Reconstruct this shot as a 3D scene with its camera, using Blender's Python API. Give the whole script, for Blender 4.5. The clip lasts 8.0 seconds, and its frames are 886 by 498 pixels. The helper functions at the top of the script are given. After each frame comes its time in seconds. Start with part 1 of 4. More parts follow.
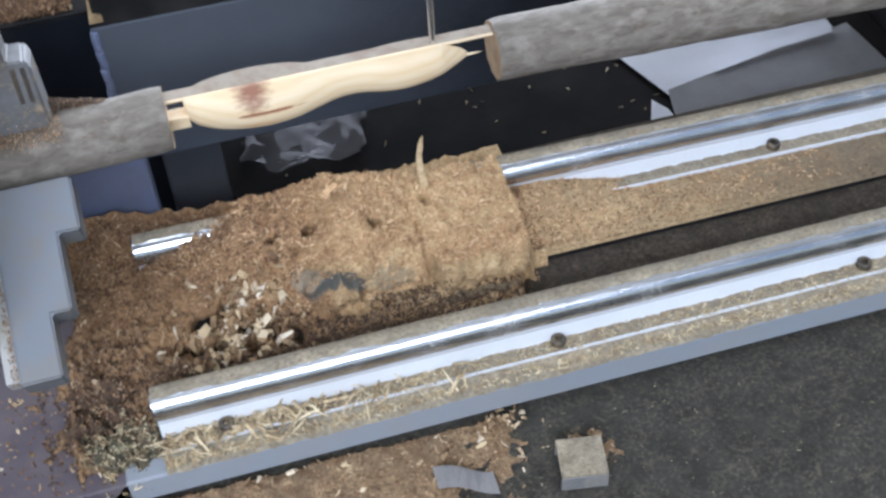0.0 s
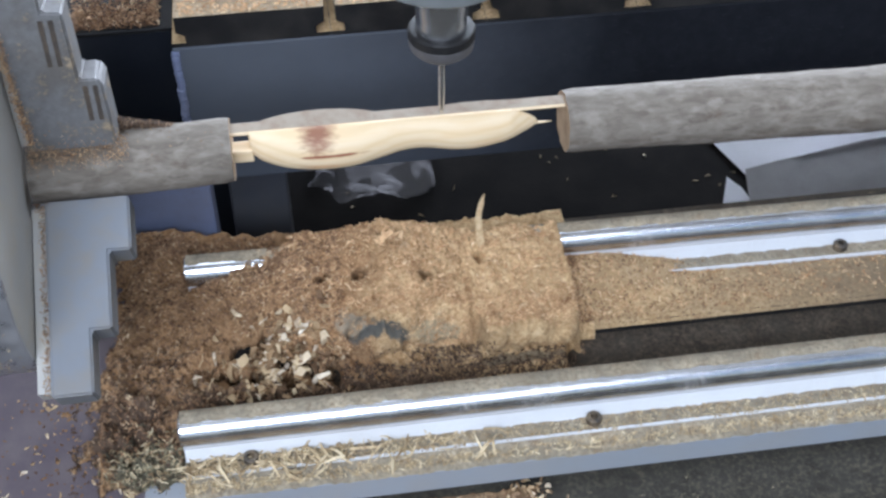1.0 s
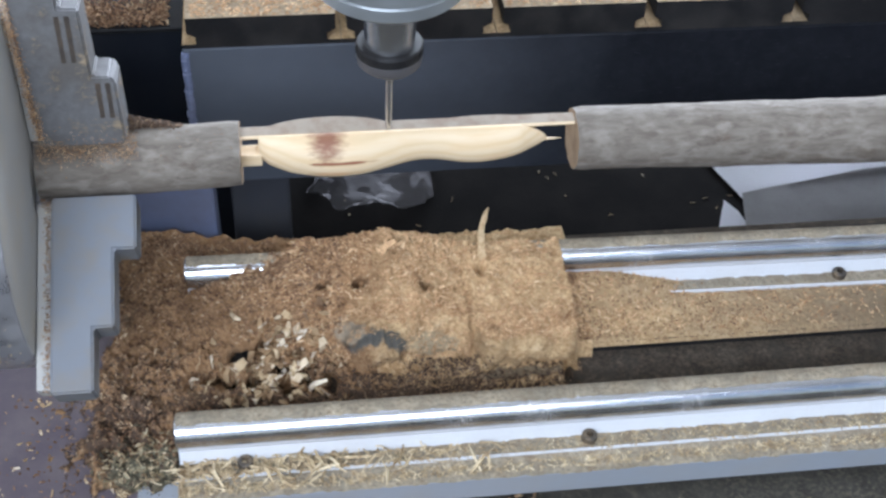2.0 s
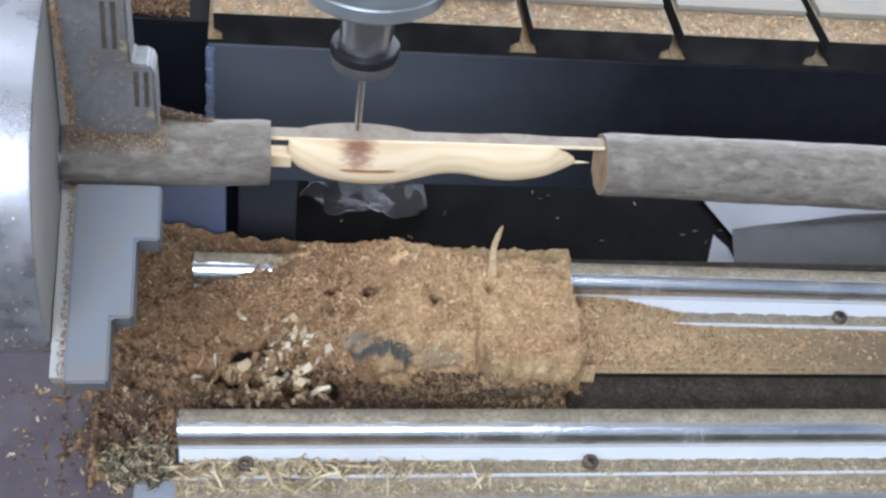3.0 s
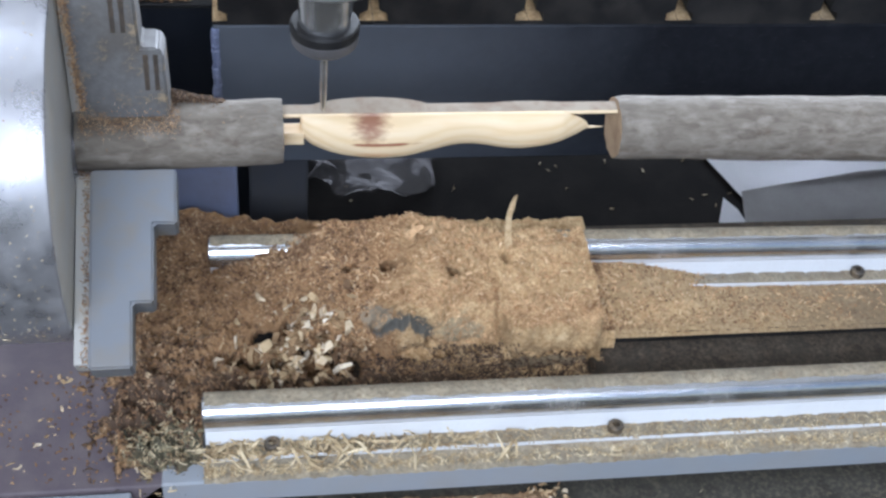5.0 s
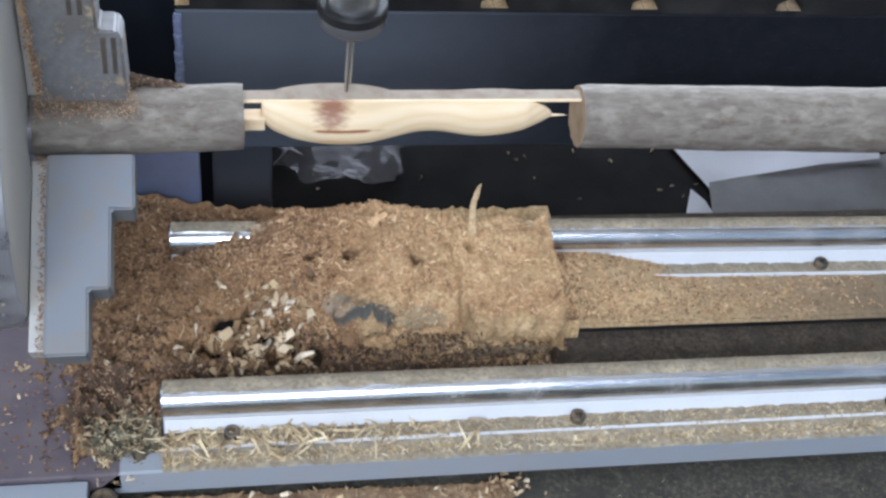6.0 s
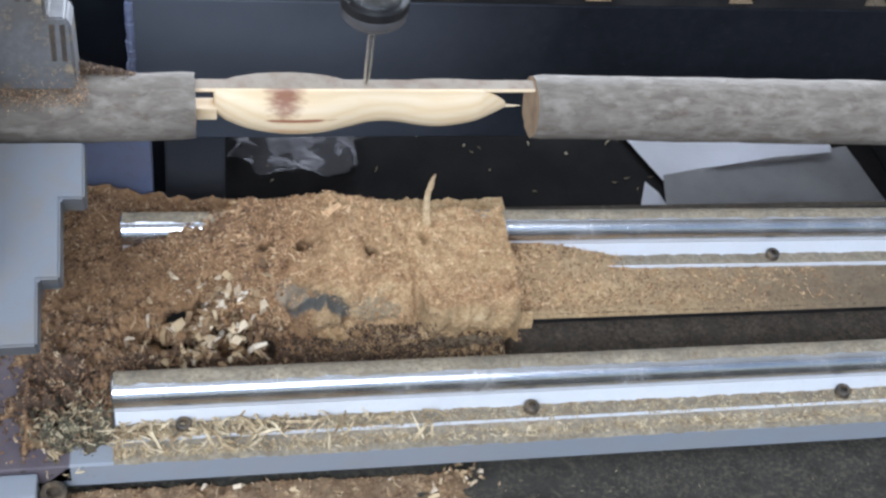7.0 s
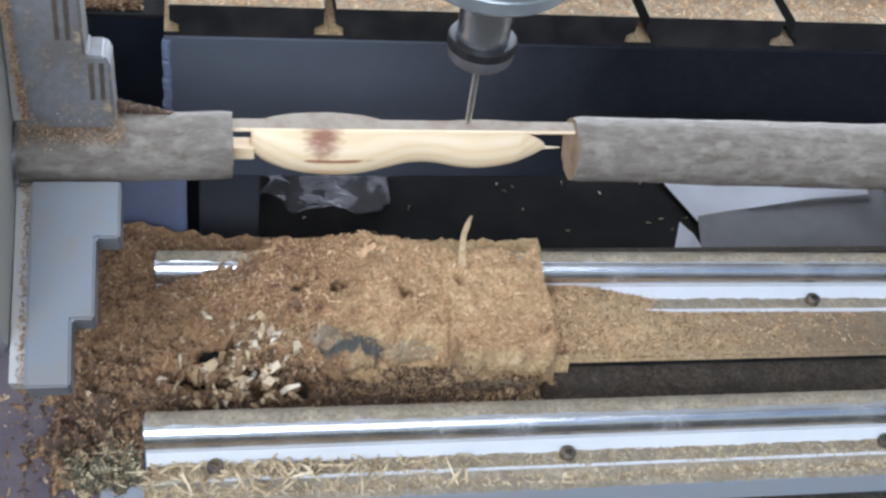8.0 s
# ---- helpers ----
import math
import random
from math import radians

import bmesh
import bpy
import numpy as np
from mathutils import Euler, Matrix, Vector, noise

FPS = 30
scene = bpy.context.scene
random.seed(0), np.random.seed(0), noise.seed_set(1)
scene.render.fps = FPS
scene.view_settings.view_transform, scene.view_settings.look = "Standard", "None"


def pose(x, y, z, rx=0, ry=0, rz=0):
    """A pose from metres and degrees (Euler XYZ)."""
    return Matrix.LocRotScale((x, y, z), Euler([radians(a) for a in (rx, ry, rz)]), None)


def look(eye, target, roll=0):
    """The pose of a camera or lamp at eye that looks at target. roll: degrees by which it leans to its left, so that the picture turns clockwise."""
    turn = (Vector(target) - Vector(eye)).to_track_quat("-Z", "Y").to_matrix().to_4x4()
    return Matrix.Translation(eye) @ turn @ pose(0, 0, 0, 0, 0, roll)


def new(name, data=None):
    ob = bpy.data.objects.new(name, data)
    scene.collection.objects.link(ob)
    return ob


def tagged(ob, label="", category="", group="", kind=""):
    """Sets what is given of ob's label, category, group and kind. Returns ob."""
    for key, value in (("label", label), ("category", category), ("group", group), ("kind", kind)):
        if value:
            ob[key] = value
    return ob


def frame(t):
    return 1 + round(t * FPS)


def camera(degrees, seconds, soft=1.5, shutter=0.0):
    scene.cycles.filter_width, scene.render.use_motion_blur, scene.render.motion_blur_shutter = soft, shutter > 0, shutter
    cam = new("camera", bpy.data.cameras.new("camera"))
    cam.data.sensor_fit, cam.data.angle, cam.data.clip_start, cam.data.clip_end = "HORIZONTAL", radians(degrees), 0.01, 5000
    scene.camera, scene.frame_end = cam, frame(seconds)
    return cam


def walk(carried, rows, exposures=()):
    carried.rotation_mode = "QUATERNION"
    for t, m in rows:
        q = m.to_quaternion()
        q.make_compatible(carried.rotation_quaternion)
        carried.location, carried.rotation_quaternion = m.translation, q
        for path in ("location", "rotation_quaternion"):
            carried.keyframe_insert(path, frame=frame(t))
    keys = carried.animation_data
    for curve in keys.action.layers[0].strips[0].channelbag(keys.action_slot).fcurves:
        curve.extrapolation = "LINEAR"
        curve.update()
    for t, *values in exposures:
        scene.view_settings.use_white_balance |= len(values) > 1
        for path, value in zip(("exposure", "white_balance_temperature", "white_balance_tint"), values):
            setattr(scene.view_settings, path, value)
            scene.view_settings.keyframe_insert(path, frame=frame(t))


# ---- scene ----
cam = camera(38.9, 8.0, 2.6, 0.5)
PATH = [
    (0, (0.071, -0.454, 0.593), (0.374, 0.887, -0.86), -4.0),
    (0.5, (0.071, -0.44, 0.595), (0.351, 0.874, -0.887), -0.1),
    (1, (0.085, -0.441, 0.601), (0.289, 0.956, -0.816), 0.2),
    (1.5, (0.086, -0.44, 0.604), (0.301, 0.959, -0.81), 2.3),
    (2.8, (0.042, -0.436, 0.596), (0.328, 0.981, -0.787), 7.2),
    (3, (0.038, -0.433, 0.598), (0.342, 0.978, -0.786), 9.6),
    (3.5, (0.034, -0.437, 0.598), (0.316, 0.962, -0.803), 6.8),
    (4, (0.025, -0.435, 0.596), (0.296, 0.964, -0.807), 7.0),
    (4.2, (0.023, -0.435, 0.596), (0.301, 0.967, -0.804), 7.1),
    (5.5, (0.036, -0.434, 0.59), (0.348, 0.947, -0.823), 7.2),
    (6, (0.037, -0.433, 0.589), (0.378, 0.94, -0.824), 8.6),
    (6.5, (0.037, -0.436, 0.586), (0.374, 0.937, -0.828), 8.6),
    (7, (0.039, -0.434, 0.587), (0.447, 0.923, -0.825), 10.6),
    (7.5, (0.034, -0.437, 0.586), (0.383, 0.963, -0.799), 10.0),
    (8, (0.035, -0.424, 0.583), (0.403, 0.978, -0.795), 9.8),
]
walk(cam, [(t, look(eye, target, roll)) for t, eye, target, roll in PATH])


# ---- world and light ----
world = bpy.data.worlds.new("sky")
scene.world = world
world.use_nodes = True
wn = world.node_tree.nodes
sky = wn.new("ShaderNodeTexSky")
sky.sky_type = "NISHITA"
sky.sun_disc = False
sky.sun_elevation, sky.sun_rotation = radians(55), radians(200)
wn["Background"].inputs["Strength"].default_value = 0.1
world.node_tree.links.new(sky.outputs[0], wn["Background"].inputs["Color"])


def area_light(name, m, sx, sy, power, colour):
    la = bpy.data.lights.new(name, "AREA")
    la.shape, la.size, la.size_y, la.energy, la.color = "RECTANGLE", sx, sy, power, colour
    ob = new(name, la)
    ob.matrix_world = m
    return ob


# daylight through the roof light above and through the open front of the shed
area_light("roof_daylight", pose(-0.3, 0.55, 2.72), 2.0, 1.0, 34, (0.745, 0.845, 1.02))
area_light("front_daylight", look((-0.6, -2.15, 1.95), (0.15, 0.1, 0.1)), 2.6, 0.9, 128, (0.745, 0.845, 1.02))
# added fill with no known window, brightens the sheets under the table
area_light("rear_fill", pose(0.9, 2.36, 0.75, -90, 0, 0), 1.5, 1.5, 190, (0.745, 0.845, 1.02))
scene.view_settings.exposure = 0.05


# ---- materials ----
def material(name, colour, rough=0.6, metal=0.0):
    m = bpy.data.materials.new(name)
    m.use_nodes = True
    b = m.node_tree.nodes["Principled BSDF"]
    b.inputs["Base Color"].default_value = (*colour, 1)
    b.inputs["Roughness"].default_value = rough
    b.inputs["Metallic"].default_value = metal
    return m, m.node_tree.nodes, m.node_tree.links, b


def coords(n, l, scale=(1, 1, 1)):
    tc, mp = n.new("ShaderNodeTexCoord"), n.new("ShaderNodeMapping")
    l.new(tc.outputs["Object"], mp.inputs["Vector"])
    mp.inputs["Scale"].default_value = scale
    return mp.outputs[0]


def noise_tex(n, l, vec, scale, detail=4, rough=0.6, distortion=0.0):
    t = n.new("ShaderNodeTexNoise")
    t.inputs["Scale"].default_value = scale
    t.inputs["Detail"].default_value = detail
    t.inputs["Roughness"].default_value = rough
    t.inputs["Distortion"].default_value = distortion
    l.new(vec, t.inputs["Vector"])
    return t.outputs["Fac"]


def ramp(n, l, fac, stops):
    r = n.new("ShaderNodeValToRGB")
    while len(r.color_ramp.elements) < len(stops):
        r.color_ramp.elements.new(0.5)
    for e, (p, c) in zip(r.color_ramp.elements, stops):
        e.position = p
        e.color = (*c, 1) if len(c) == 3 else c
    l.new(fac, r.inputs[0])
    return r.outputs[0]


def mix(n, l, fac, a, b, kind="MIX"):
    m = n.new("ShaderNodeMix")
    m.data_type, m.blend_type = "RGBA", kind
    for socket, value in ((m.inputs[0], fac), (m.inputs[6], a), (m.inputs[7], b)):
        if isinstance(value, (int, float)):
            socket.default_value = value
        elif isinstance(value, tuple):
            socket.default_value = (*value, 1)
        else:
            l.new(value, socket)
    return m.outputs[2]


def bump(n, l, b, height, strength=0.3, distance=0.001):
    k = n.new("ShaderNodeBump")
    k.inputs["Strength"].default_value = strength
    k.inputs["Distance"].default_value = distance
    l.new(height, k.inputs["Height"])
    l.new(k.outputs[0], b.inputs["Normal"])


GREY = lambda v: (v, v, v)


def painted(name, colour, dirt, rough=0.5, metal=0.0, dirt_amount=0.5, scale=25):
    """Paint or bare metal with patchy dust and fine scratches."""
    m, n, l, b = material(name, colour, rough, metal)
    v = coords(n, l)
    big = ramp(n, l, noise_tex(n, l, v, scale, 5), [(0.42, GREY(0)), (0.72, GREY(dirt_amount))])
    fine = ramp(n, l, noise_tex(n, l, v, scale * 30, 5, 0.7), [(0.50, GREY(0)), (0.85, GREY(dirt_amount * 0.8))])
    speck = ramp(n, l, noise_tex(n, l, v, scale * 75, 4, 0.8), [(0.56, GREY(0)), (0.66, GREY(min(1.0, dirt_amount * 0.7)))])
    total = mix(n, l, 1.0, mix(n, l, 1.0, big, fine, "ADD"), speck, "ADD")
    l.new(mix(n, l, total, colour, dirt), b.inputs["Base Color"])
    l.new(ramp(n, l, total, [(0, GREY(rough)), (1, GREY(0.9))]), b.inputs["Roughness"])
    if metal:
        l.new(ramp(n, l, total, [(0, GREY(metal)), (0.8, GREY(0))]), b.inputs["Metallic"])
    bump(n, l, b, total, 0.25, 0.0006)
    return m


def along_x(n, l, v, x0, x1, amount, wobble=0.06, scale=14):
    sx, ad, mr = n.new("ShaderNodeSeparateXYZ"), n.new("ShaderNodeMath"), n.new("ShaderNodeMapRange")
    l.new(v, sx.inputs[0])
    ad.operation = "MULTIPLY_ADD"
    l.new(noise_tex(n, l, v, scale, 5), ad.inputs[0])
    ad.inputs[1].default_value = wobble
    l.new(sx.outputs[0], ad.inputs[2])
    l.new(ad.outputs[0], mr.inputs["Value"])
    mr.inputs["From Min"].default_value, mr.inputs["From Max"].default_value = x0, x1
    mr.inputs["To Min"].default_value, mr.inputs["To Max"].default_value = amount, 0.0
    return mr.outputs["Result"]


DUST = (0.36, 0.25, 0.14)
STEEL = painted("polished_steel", (0.62, 0.63, 0.65), DUST, 0.2, 1.0, 0.12, 40)
# dusted face, made paler to put the side light it catches into its colour
CHUCKFACE = painted("dusted_lit_chuck_face", (0.36, 0.35, 0.33), (0.42, 0.36, 0.27), 0.6, 0.1, 0.5, 60)


def grimy(name, base, smear, crust, rough):
    """Worn steel with dark oily smears and tan dust that sticks to them."""
    m, n, l, b = material(name, base, rough)
    v = coords(n, l)
    c = ramp(n, l, noise_tex(n, l, v, 260, 5, 0.7), [(0.3, tuple(0.8 * k for k in base)), (0.7, tuple(1.15 * k for k in base))])
    oil = ramp(n, l, noise_tex(n, l, v, 38, 5, 0.6), [(0.46, GREY(0)), (0.64, GREY(0.8))])
    c = mix(n, l, oil, c, smear)
    fine = ramp(n, l, noise_tex(n, l, v, 75, 6, 0.75), [(0.55, GREY(0)), (0.66, GREY(0.85))])
    c = mix(n, l, fine, c, crust)
    l.new(c, b.inputs["Base Color"])
    l.new(ramp(n, l, fine, [(0, GREY(rough)), (1, GREY(0.95))]), b.inputs["Roughness"])
    b.inputs["Metallic"].default_value = 0.1
    bump(n, l, b, fine, 0.4, 0.0008)
    return m


JAWDIRTY = grimy("dusty_steel", (0.135, 0.132, 0.132), (0.085, 0.075, 0.065), (0.31, 0.235, 0.15), 0.6)
CHUCK = painted("ground_steel", (0.36, 0.36, 0.38), (0.34, 0.325, 0.315), 0.27, 0.8, 0.32, 60)
SLOTDIRT = painted("packed_slot_dirt", (0.035, 0.028, 0.022), (0.16, 0.11, 0.07), 0.9, 0.0, 0.35, 90)
JAW = painted("hardened_steel", (0.155, 0.168, 0.188), (0.20, 0.165, 0.12), 0.5, 0.2, 0.55, 60)
ALU = painted("milled_aluminium", (0.70, 0.72, 0.75), (0.46, 0.43, 0.40), 0.4, 0.12, 0.3, 16)
HOUSING = painted("turned_housing", (0.55, 0.59, 0.61), (0.4, 0.4, 0.4), 0.3, 0.85, 0.12, 40)
DULLALU = painted("dull_aluminium", (0.33, 0.33, 0.34), (0.18, 0.15, 0.11), 0.4, 0.7, 0.8, 60)
BEAM = painted("dark_blue_grey_paint", (0.011, 0.0135, 0.019), (0.030, 0.033, 0.040), 0.32, 0.0, 0.5, 9)


def light_graded_beam():
    """The same paint, with the brighter light on its left end put into the colour."""
    m, n, l, b = material("light_graded_blue_grey_paint", (0.011, 0.0135, 0.019), 0.36)
    v = coords(n, l)
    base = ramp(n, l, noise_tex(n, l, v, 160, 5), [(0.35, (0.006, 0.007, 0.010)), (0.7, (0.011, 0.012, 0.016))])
    # painted fall-off: pale sheen at the left, near black to the right
    coat = mix(n, l, along_x(n, l, v, 0.06, 0.38, 1.0, 0.16, 9), base, (0.105, 0.118, 0.142))
    scuff = ramp(n, l, noise_tex(n, l, coords(n, l, (40, 200, 200)), 3, 5), [(0.62, GREY(0)), (0.75, GREY(0.35))])
    l.new(mix(n, l, scuff, coat, (0.09, 0.095, 0.11)), b.inputs["Base Color"])
    b.inputs["Specular IOR Level"].default_value = 0.2
    bump(n, l, b, noise_tex(n, l, v, 220, 4), 0.15, 0.0005)
    return m


LIGHTGRADED = light_graded_beam()
LEGPAINT = painted("dusty_leg_paint", (0.050, 0.053, 0.064), (0.085, 0.078, 0.070), 0.5, 0.0, 0.4, 25)
FRAME = painted("grey_paint", (0.26, 0.285, 0.32), (0.30, 0.26, 0.20), 0.4, 0.0, 0.25, 30)
BLUEPAINT = painted("blue_grey_paint", (0.16, 0.19, 0.30), (0.12, 0.10, 0.08), 0.45, 0.0, 0.4, 25)
BLACK = painted("black_anodised", (0.009, 0.009, 0.010), (0.06, 0.054, 0.048), 0.5, 0.0, 0.3, 40)
PLATE = painted("purple_brown_paint", (0.105, 0.085, 0.10), (0.21, 0.175, 0.165), 0.38, 0.0, 0.45, 35)
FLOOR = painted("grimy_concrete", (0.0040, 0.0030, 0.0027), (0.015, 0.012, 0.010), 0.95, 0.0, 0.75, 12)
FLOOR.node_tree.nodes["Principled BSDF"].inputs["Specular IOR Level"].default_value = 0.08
BLACK.node_tree.nodes["Principled BSDF"].inputs["Specular IOR Level"].default_value = 0.22
WALL = painted("plaster", (0.55, 0.54, 0.52), (0.4, 0.38, 0.35), 0.9, 0.0, 0.3, 2)
BOLT = painted("blackened_screw", (0.06, 0.055, 0.05), DUST, 0.45, 0.6, 0.5, 120)
NUT = painted("burnished_nut", (0.17, 0.165, 0.17), (0.3, 0.27, 0.25), 0.42, 0.7, 0.15, 60)
PAPER = painted("white_sheet", (0.88, 0.87, 0.90), (0.6, 0.58, 0.57), 0.5, 0.0, 0.2, 12)
FILMY, _n, _l, _b = material("clear_film", (0.66, 0.63, 0.65), 0.6)
_b.inputs["Alpha"].default_value = 0.24
CARD = painted("grey_board", (0.40, 0.38, 0.37), (0.22, 0.20, 0.185), 0.75, 0.0, 0.4, 16)


def dust_material(name, dark, mid, light, grey=0.0, damp=False, thins=False):
    m, n, l, b = material(name, mid, 0.95)
    v = coords(n, l)
    c = ramp(n, l, noise_tex(n, l, v, 420, 4, 0.7), [(0.30, dark), (0.5, mid), (0.72, light)])
    patch = ramp(n, l, noise_tex(n, l, v, 32, 4), [(0.4, GREY(0.0)), (0.68, GREY(0.75))])
    c = mix(n, l, patch, c, tuple(0.62 * k for k in mid))
    tuft = noise_tex(n, l, v, 115, 5, 0.65, 0.6)
    c = mix(n, l, ramp(n, l, tuft, [(0.52, GREY(0)), (0.68, GREY(0.6))]), c, tuple(k * q for k, q in zip(mid, (0.55, 0.46, 0.40))))
    c = mix(n, l, ramp(n, l, tuft, [(0.30, GREY(0.6)), (0.44, GREY(0))]), c, light)
    if grey:
        g = ramp(n, l, noise_tex(n, l, v, 60, 5), [(0.35, GREY(0)), (0.6, GREY(grey))])
        c = mix(n, l, g, c, (0.20, 0.19, 0.155))
    if damp:    # damp red-brown dust nearer the chuck, grey fluff in places
        sx = n.new("ShaderNodeSeparateXYZ")
        l.new(v, sx.inputs[0])
        ad = n.new("ShaderNodeMath")
        ad.operation = "MULTIPLY_ADD"
        l.new(noise_tex(n, l, v, 22, 5), ad.inputs[0])
        ad.inputs[1].default_value = -0.22
        l.new(sx.outputs[0], ad.inputs[2])
        w = ramp(n, l, ad.outputs[0], [(0.0, GREY(0.85)), (0.05, GREY(0.0))])
        ad.inputs[2].default_value = 0
        c = mix(n, l, w, c, mix(n, l, 1.0, c, (0.56, 0.46, 0.42), "MULTIPLY"))
        g = ramp(n, l, noise_tex(n, l, v, 26, 4), [(0.64, GREY(0)), (0.74, GREY(0.6))])
        c = mix(n, l, g, c, (0.23, 0.20, 0.15))
        # dark blots paint shade into the wide hollow and along the damp foot
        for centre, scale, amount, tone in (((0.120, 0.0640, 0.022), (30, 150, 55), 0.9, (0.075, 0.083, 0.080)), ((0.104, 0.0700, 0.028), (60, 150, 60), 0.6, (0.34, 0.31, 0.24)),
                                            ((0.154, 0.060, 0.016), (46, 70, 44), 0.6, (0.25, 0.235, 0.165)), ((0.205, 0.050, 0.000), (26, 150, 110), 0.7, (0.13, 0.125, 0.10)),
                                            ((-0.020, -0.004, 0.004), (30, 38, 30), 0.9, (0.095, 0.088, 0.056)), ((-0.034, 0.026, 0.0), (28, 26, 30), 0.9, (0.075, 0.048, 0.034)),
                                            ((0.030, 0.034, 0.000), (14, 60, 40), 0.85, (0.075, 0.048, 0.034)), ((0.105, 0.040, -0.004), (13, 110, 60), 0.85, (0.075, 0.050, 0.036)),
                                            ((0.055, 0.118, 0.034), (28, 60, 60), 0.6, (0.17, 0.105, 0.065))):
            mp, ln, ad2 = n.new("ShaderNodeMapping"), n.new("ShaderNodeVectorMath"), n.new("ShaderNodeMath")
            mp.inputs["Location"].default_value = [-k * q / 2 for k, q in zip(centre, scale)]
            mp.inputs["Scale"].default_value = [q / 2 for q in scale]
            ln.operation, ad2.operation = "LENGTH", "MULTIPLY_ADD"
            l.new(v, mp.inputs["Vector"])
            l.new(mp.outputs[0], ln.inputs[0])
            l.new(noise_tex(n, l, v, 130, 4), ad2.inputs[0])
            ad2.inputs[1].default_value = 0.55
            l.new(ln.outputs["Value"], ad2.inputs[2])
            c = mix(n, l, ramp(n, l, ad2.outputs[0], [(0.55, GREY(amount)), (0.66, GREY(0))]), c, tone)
    if thins:   # the drift thins out away from the heap
        f = along_x(n, l, v, 0.33, 0.62, 1.0, 0.10, 30)
        c = mix(n, l, f, (0.105, 0.088, 0.066), c)
    l.new(c, b.inputs["Base Color"])
    bump(n, l, b, noise_tex(n, l, v, 650, 5, 0.75), 0.9, 0.0016)
    return m


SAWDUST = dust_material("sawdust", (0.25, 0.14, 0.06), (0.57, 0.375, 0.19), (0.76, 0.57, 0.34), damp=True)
RAILDUST = dust_material("rail_dust", (0.17, 0.135, 0.09), (0.36, 0.29, 0.20), (0.56, 0.47, 0.34), 0.35)
# trough dust, with the front rail's shade put into its colour
SHADEDDUST = dust_material("shaded_dust", (0.022, 0.017, 0.013), (0.070, 0.052, 0.037), (0.18, 0.135, 0.09), 0.1)
TRAYDUST = dust_material("tray_dust", (0.014, 0.012, 0.009), (0.036, 0.032, 0.024), (0.13, 0.11, 0.075), 0.1)
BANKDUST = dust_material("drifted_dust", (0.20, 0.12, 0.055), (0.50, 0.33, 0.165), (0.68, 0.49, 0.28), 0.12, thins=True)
SPILL = dust_material("spilled_sawdust", (0.075, 0.044, 0.024), (0.29, 0.178, 0.09), (0.54, 0.37, 0.21), 0.15)
TABLEDUST = dust_material("table_dust", (0.20, 0.145, 0.085), (0.36, 0.27, 0.17), (0.52, 0.42, 0.29))
BOARD = painted("worn_spoil_board", (0.22, 0.20, 0.17), (0.30, 0.235, 0.15), 0.85, 0.0, 0.7, 30)


def chip_material(name, stops):
    m, n, l, b = material(name, stops[0][1], 0.8)
    g = n.new("ShaderNodeNewGeometry")
    c = ramp(n, l, g.outputs["Random Per Island"], stops)
    tone = ramp(n, l, noise_tex(n, l, coords(n, l), 95, 4, 0.65, 0.5), [(0.36, GREY(1.0)), (0.50, (0.90, 0.87, 0.84)), (0.66, (0.52, 0.44, 0.38))])
    l.new(mix(n, l, 1.0, c, tone, "MULTIPLY"), b.inputs["Base Color"])
    return m


CHIPS = chip_material("sawdust_flakes", [(0.0, (0.38, 0.21, 0.10)), (0.4, (0.58, 0.36, 0.19)), (0.85, (0.72, 0.49, 0.28)), (1.0, (0.85, 0.66, 0.43))])
DAMPCHIPS = chip_material("damp_flakes", [(0.0, (0.11, 0.058, 0.033)), (0.5, (0.26, 0.146, 0.077)), (0.88, (0.43, 0.265, 0.145)), (1.0, (0.70, 0.54, 0.35))])
STRAW = chip_material("pale_shavings", [(0.0, (0.36, 0.27, 0.15)), (0.5, (0.56, 0.44, 0.27)), (1.0, (0.78, 0.66, 0.45))])
PALE = chip_material("white_chips", [(0.0, (0.17, 0.10, 0.055)), (0.4, (0.38, 0.25, 0.135)), (0.8, (0.60, 0.46, 0.28)), (1.0, (0.84, 0.75, 0.60))])

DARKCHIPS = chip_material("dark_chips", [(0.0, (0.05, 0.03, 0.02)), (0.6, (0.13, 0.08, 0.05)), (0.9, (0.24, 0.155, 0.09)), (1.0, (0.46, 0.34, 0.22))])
OLIVECHIPS = chip_material("grey_brown_chips", [(0.0, (0.045, 0.040, 0.026)), (0.55, (0.13, 0.118, 0.075)), (0.85, (0.27, 0.24, 0.15)), (1.0, (0.52, 0.46, 0.31))])
BRIGHTCHIPS = chip_material("bright_chips", [(0.0, (0.40, 0.27, 0.14)), (0.5, (0.62, 0.49, 0.31)), (1.0, (0.90, 0.84, 0.72))])


SLIVER = dust_material("frayed_wood", (0.42, 0.27, 0.14), (0.58, 0.41, 0.23), (0.72, 0.56, 0.36))


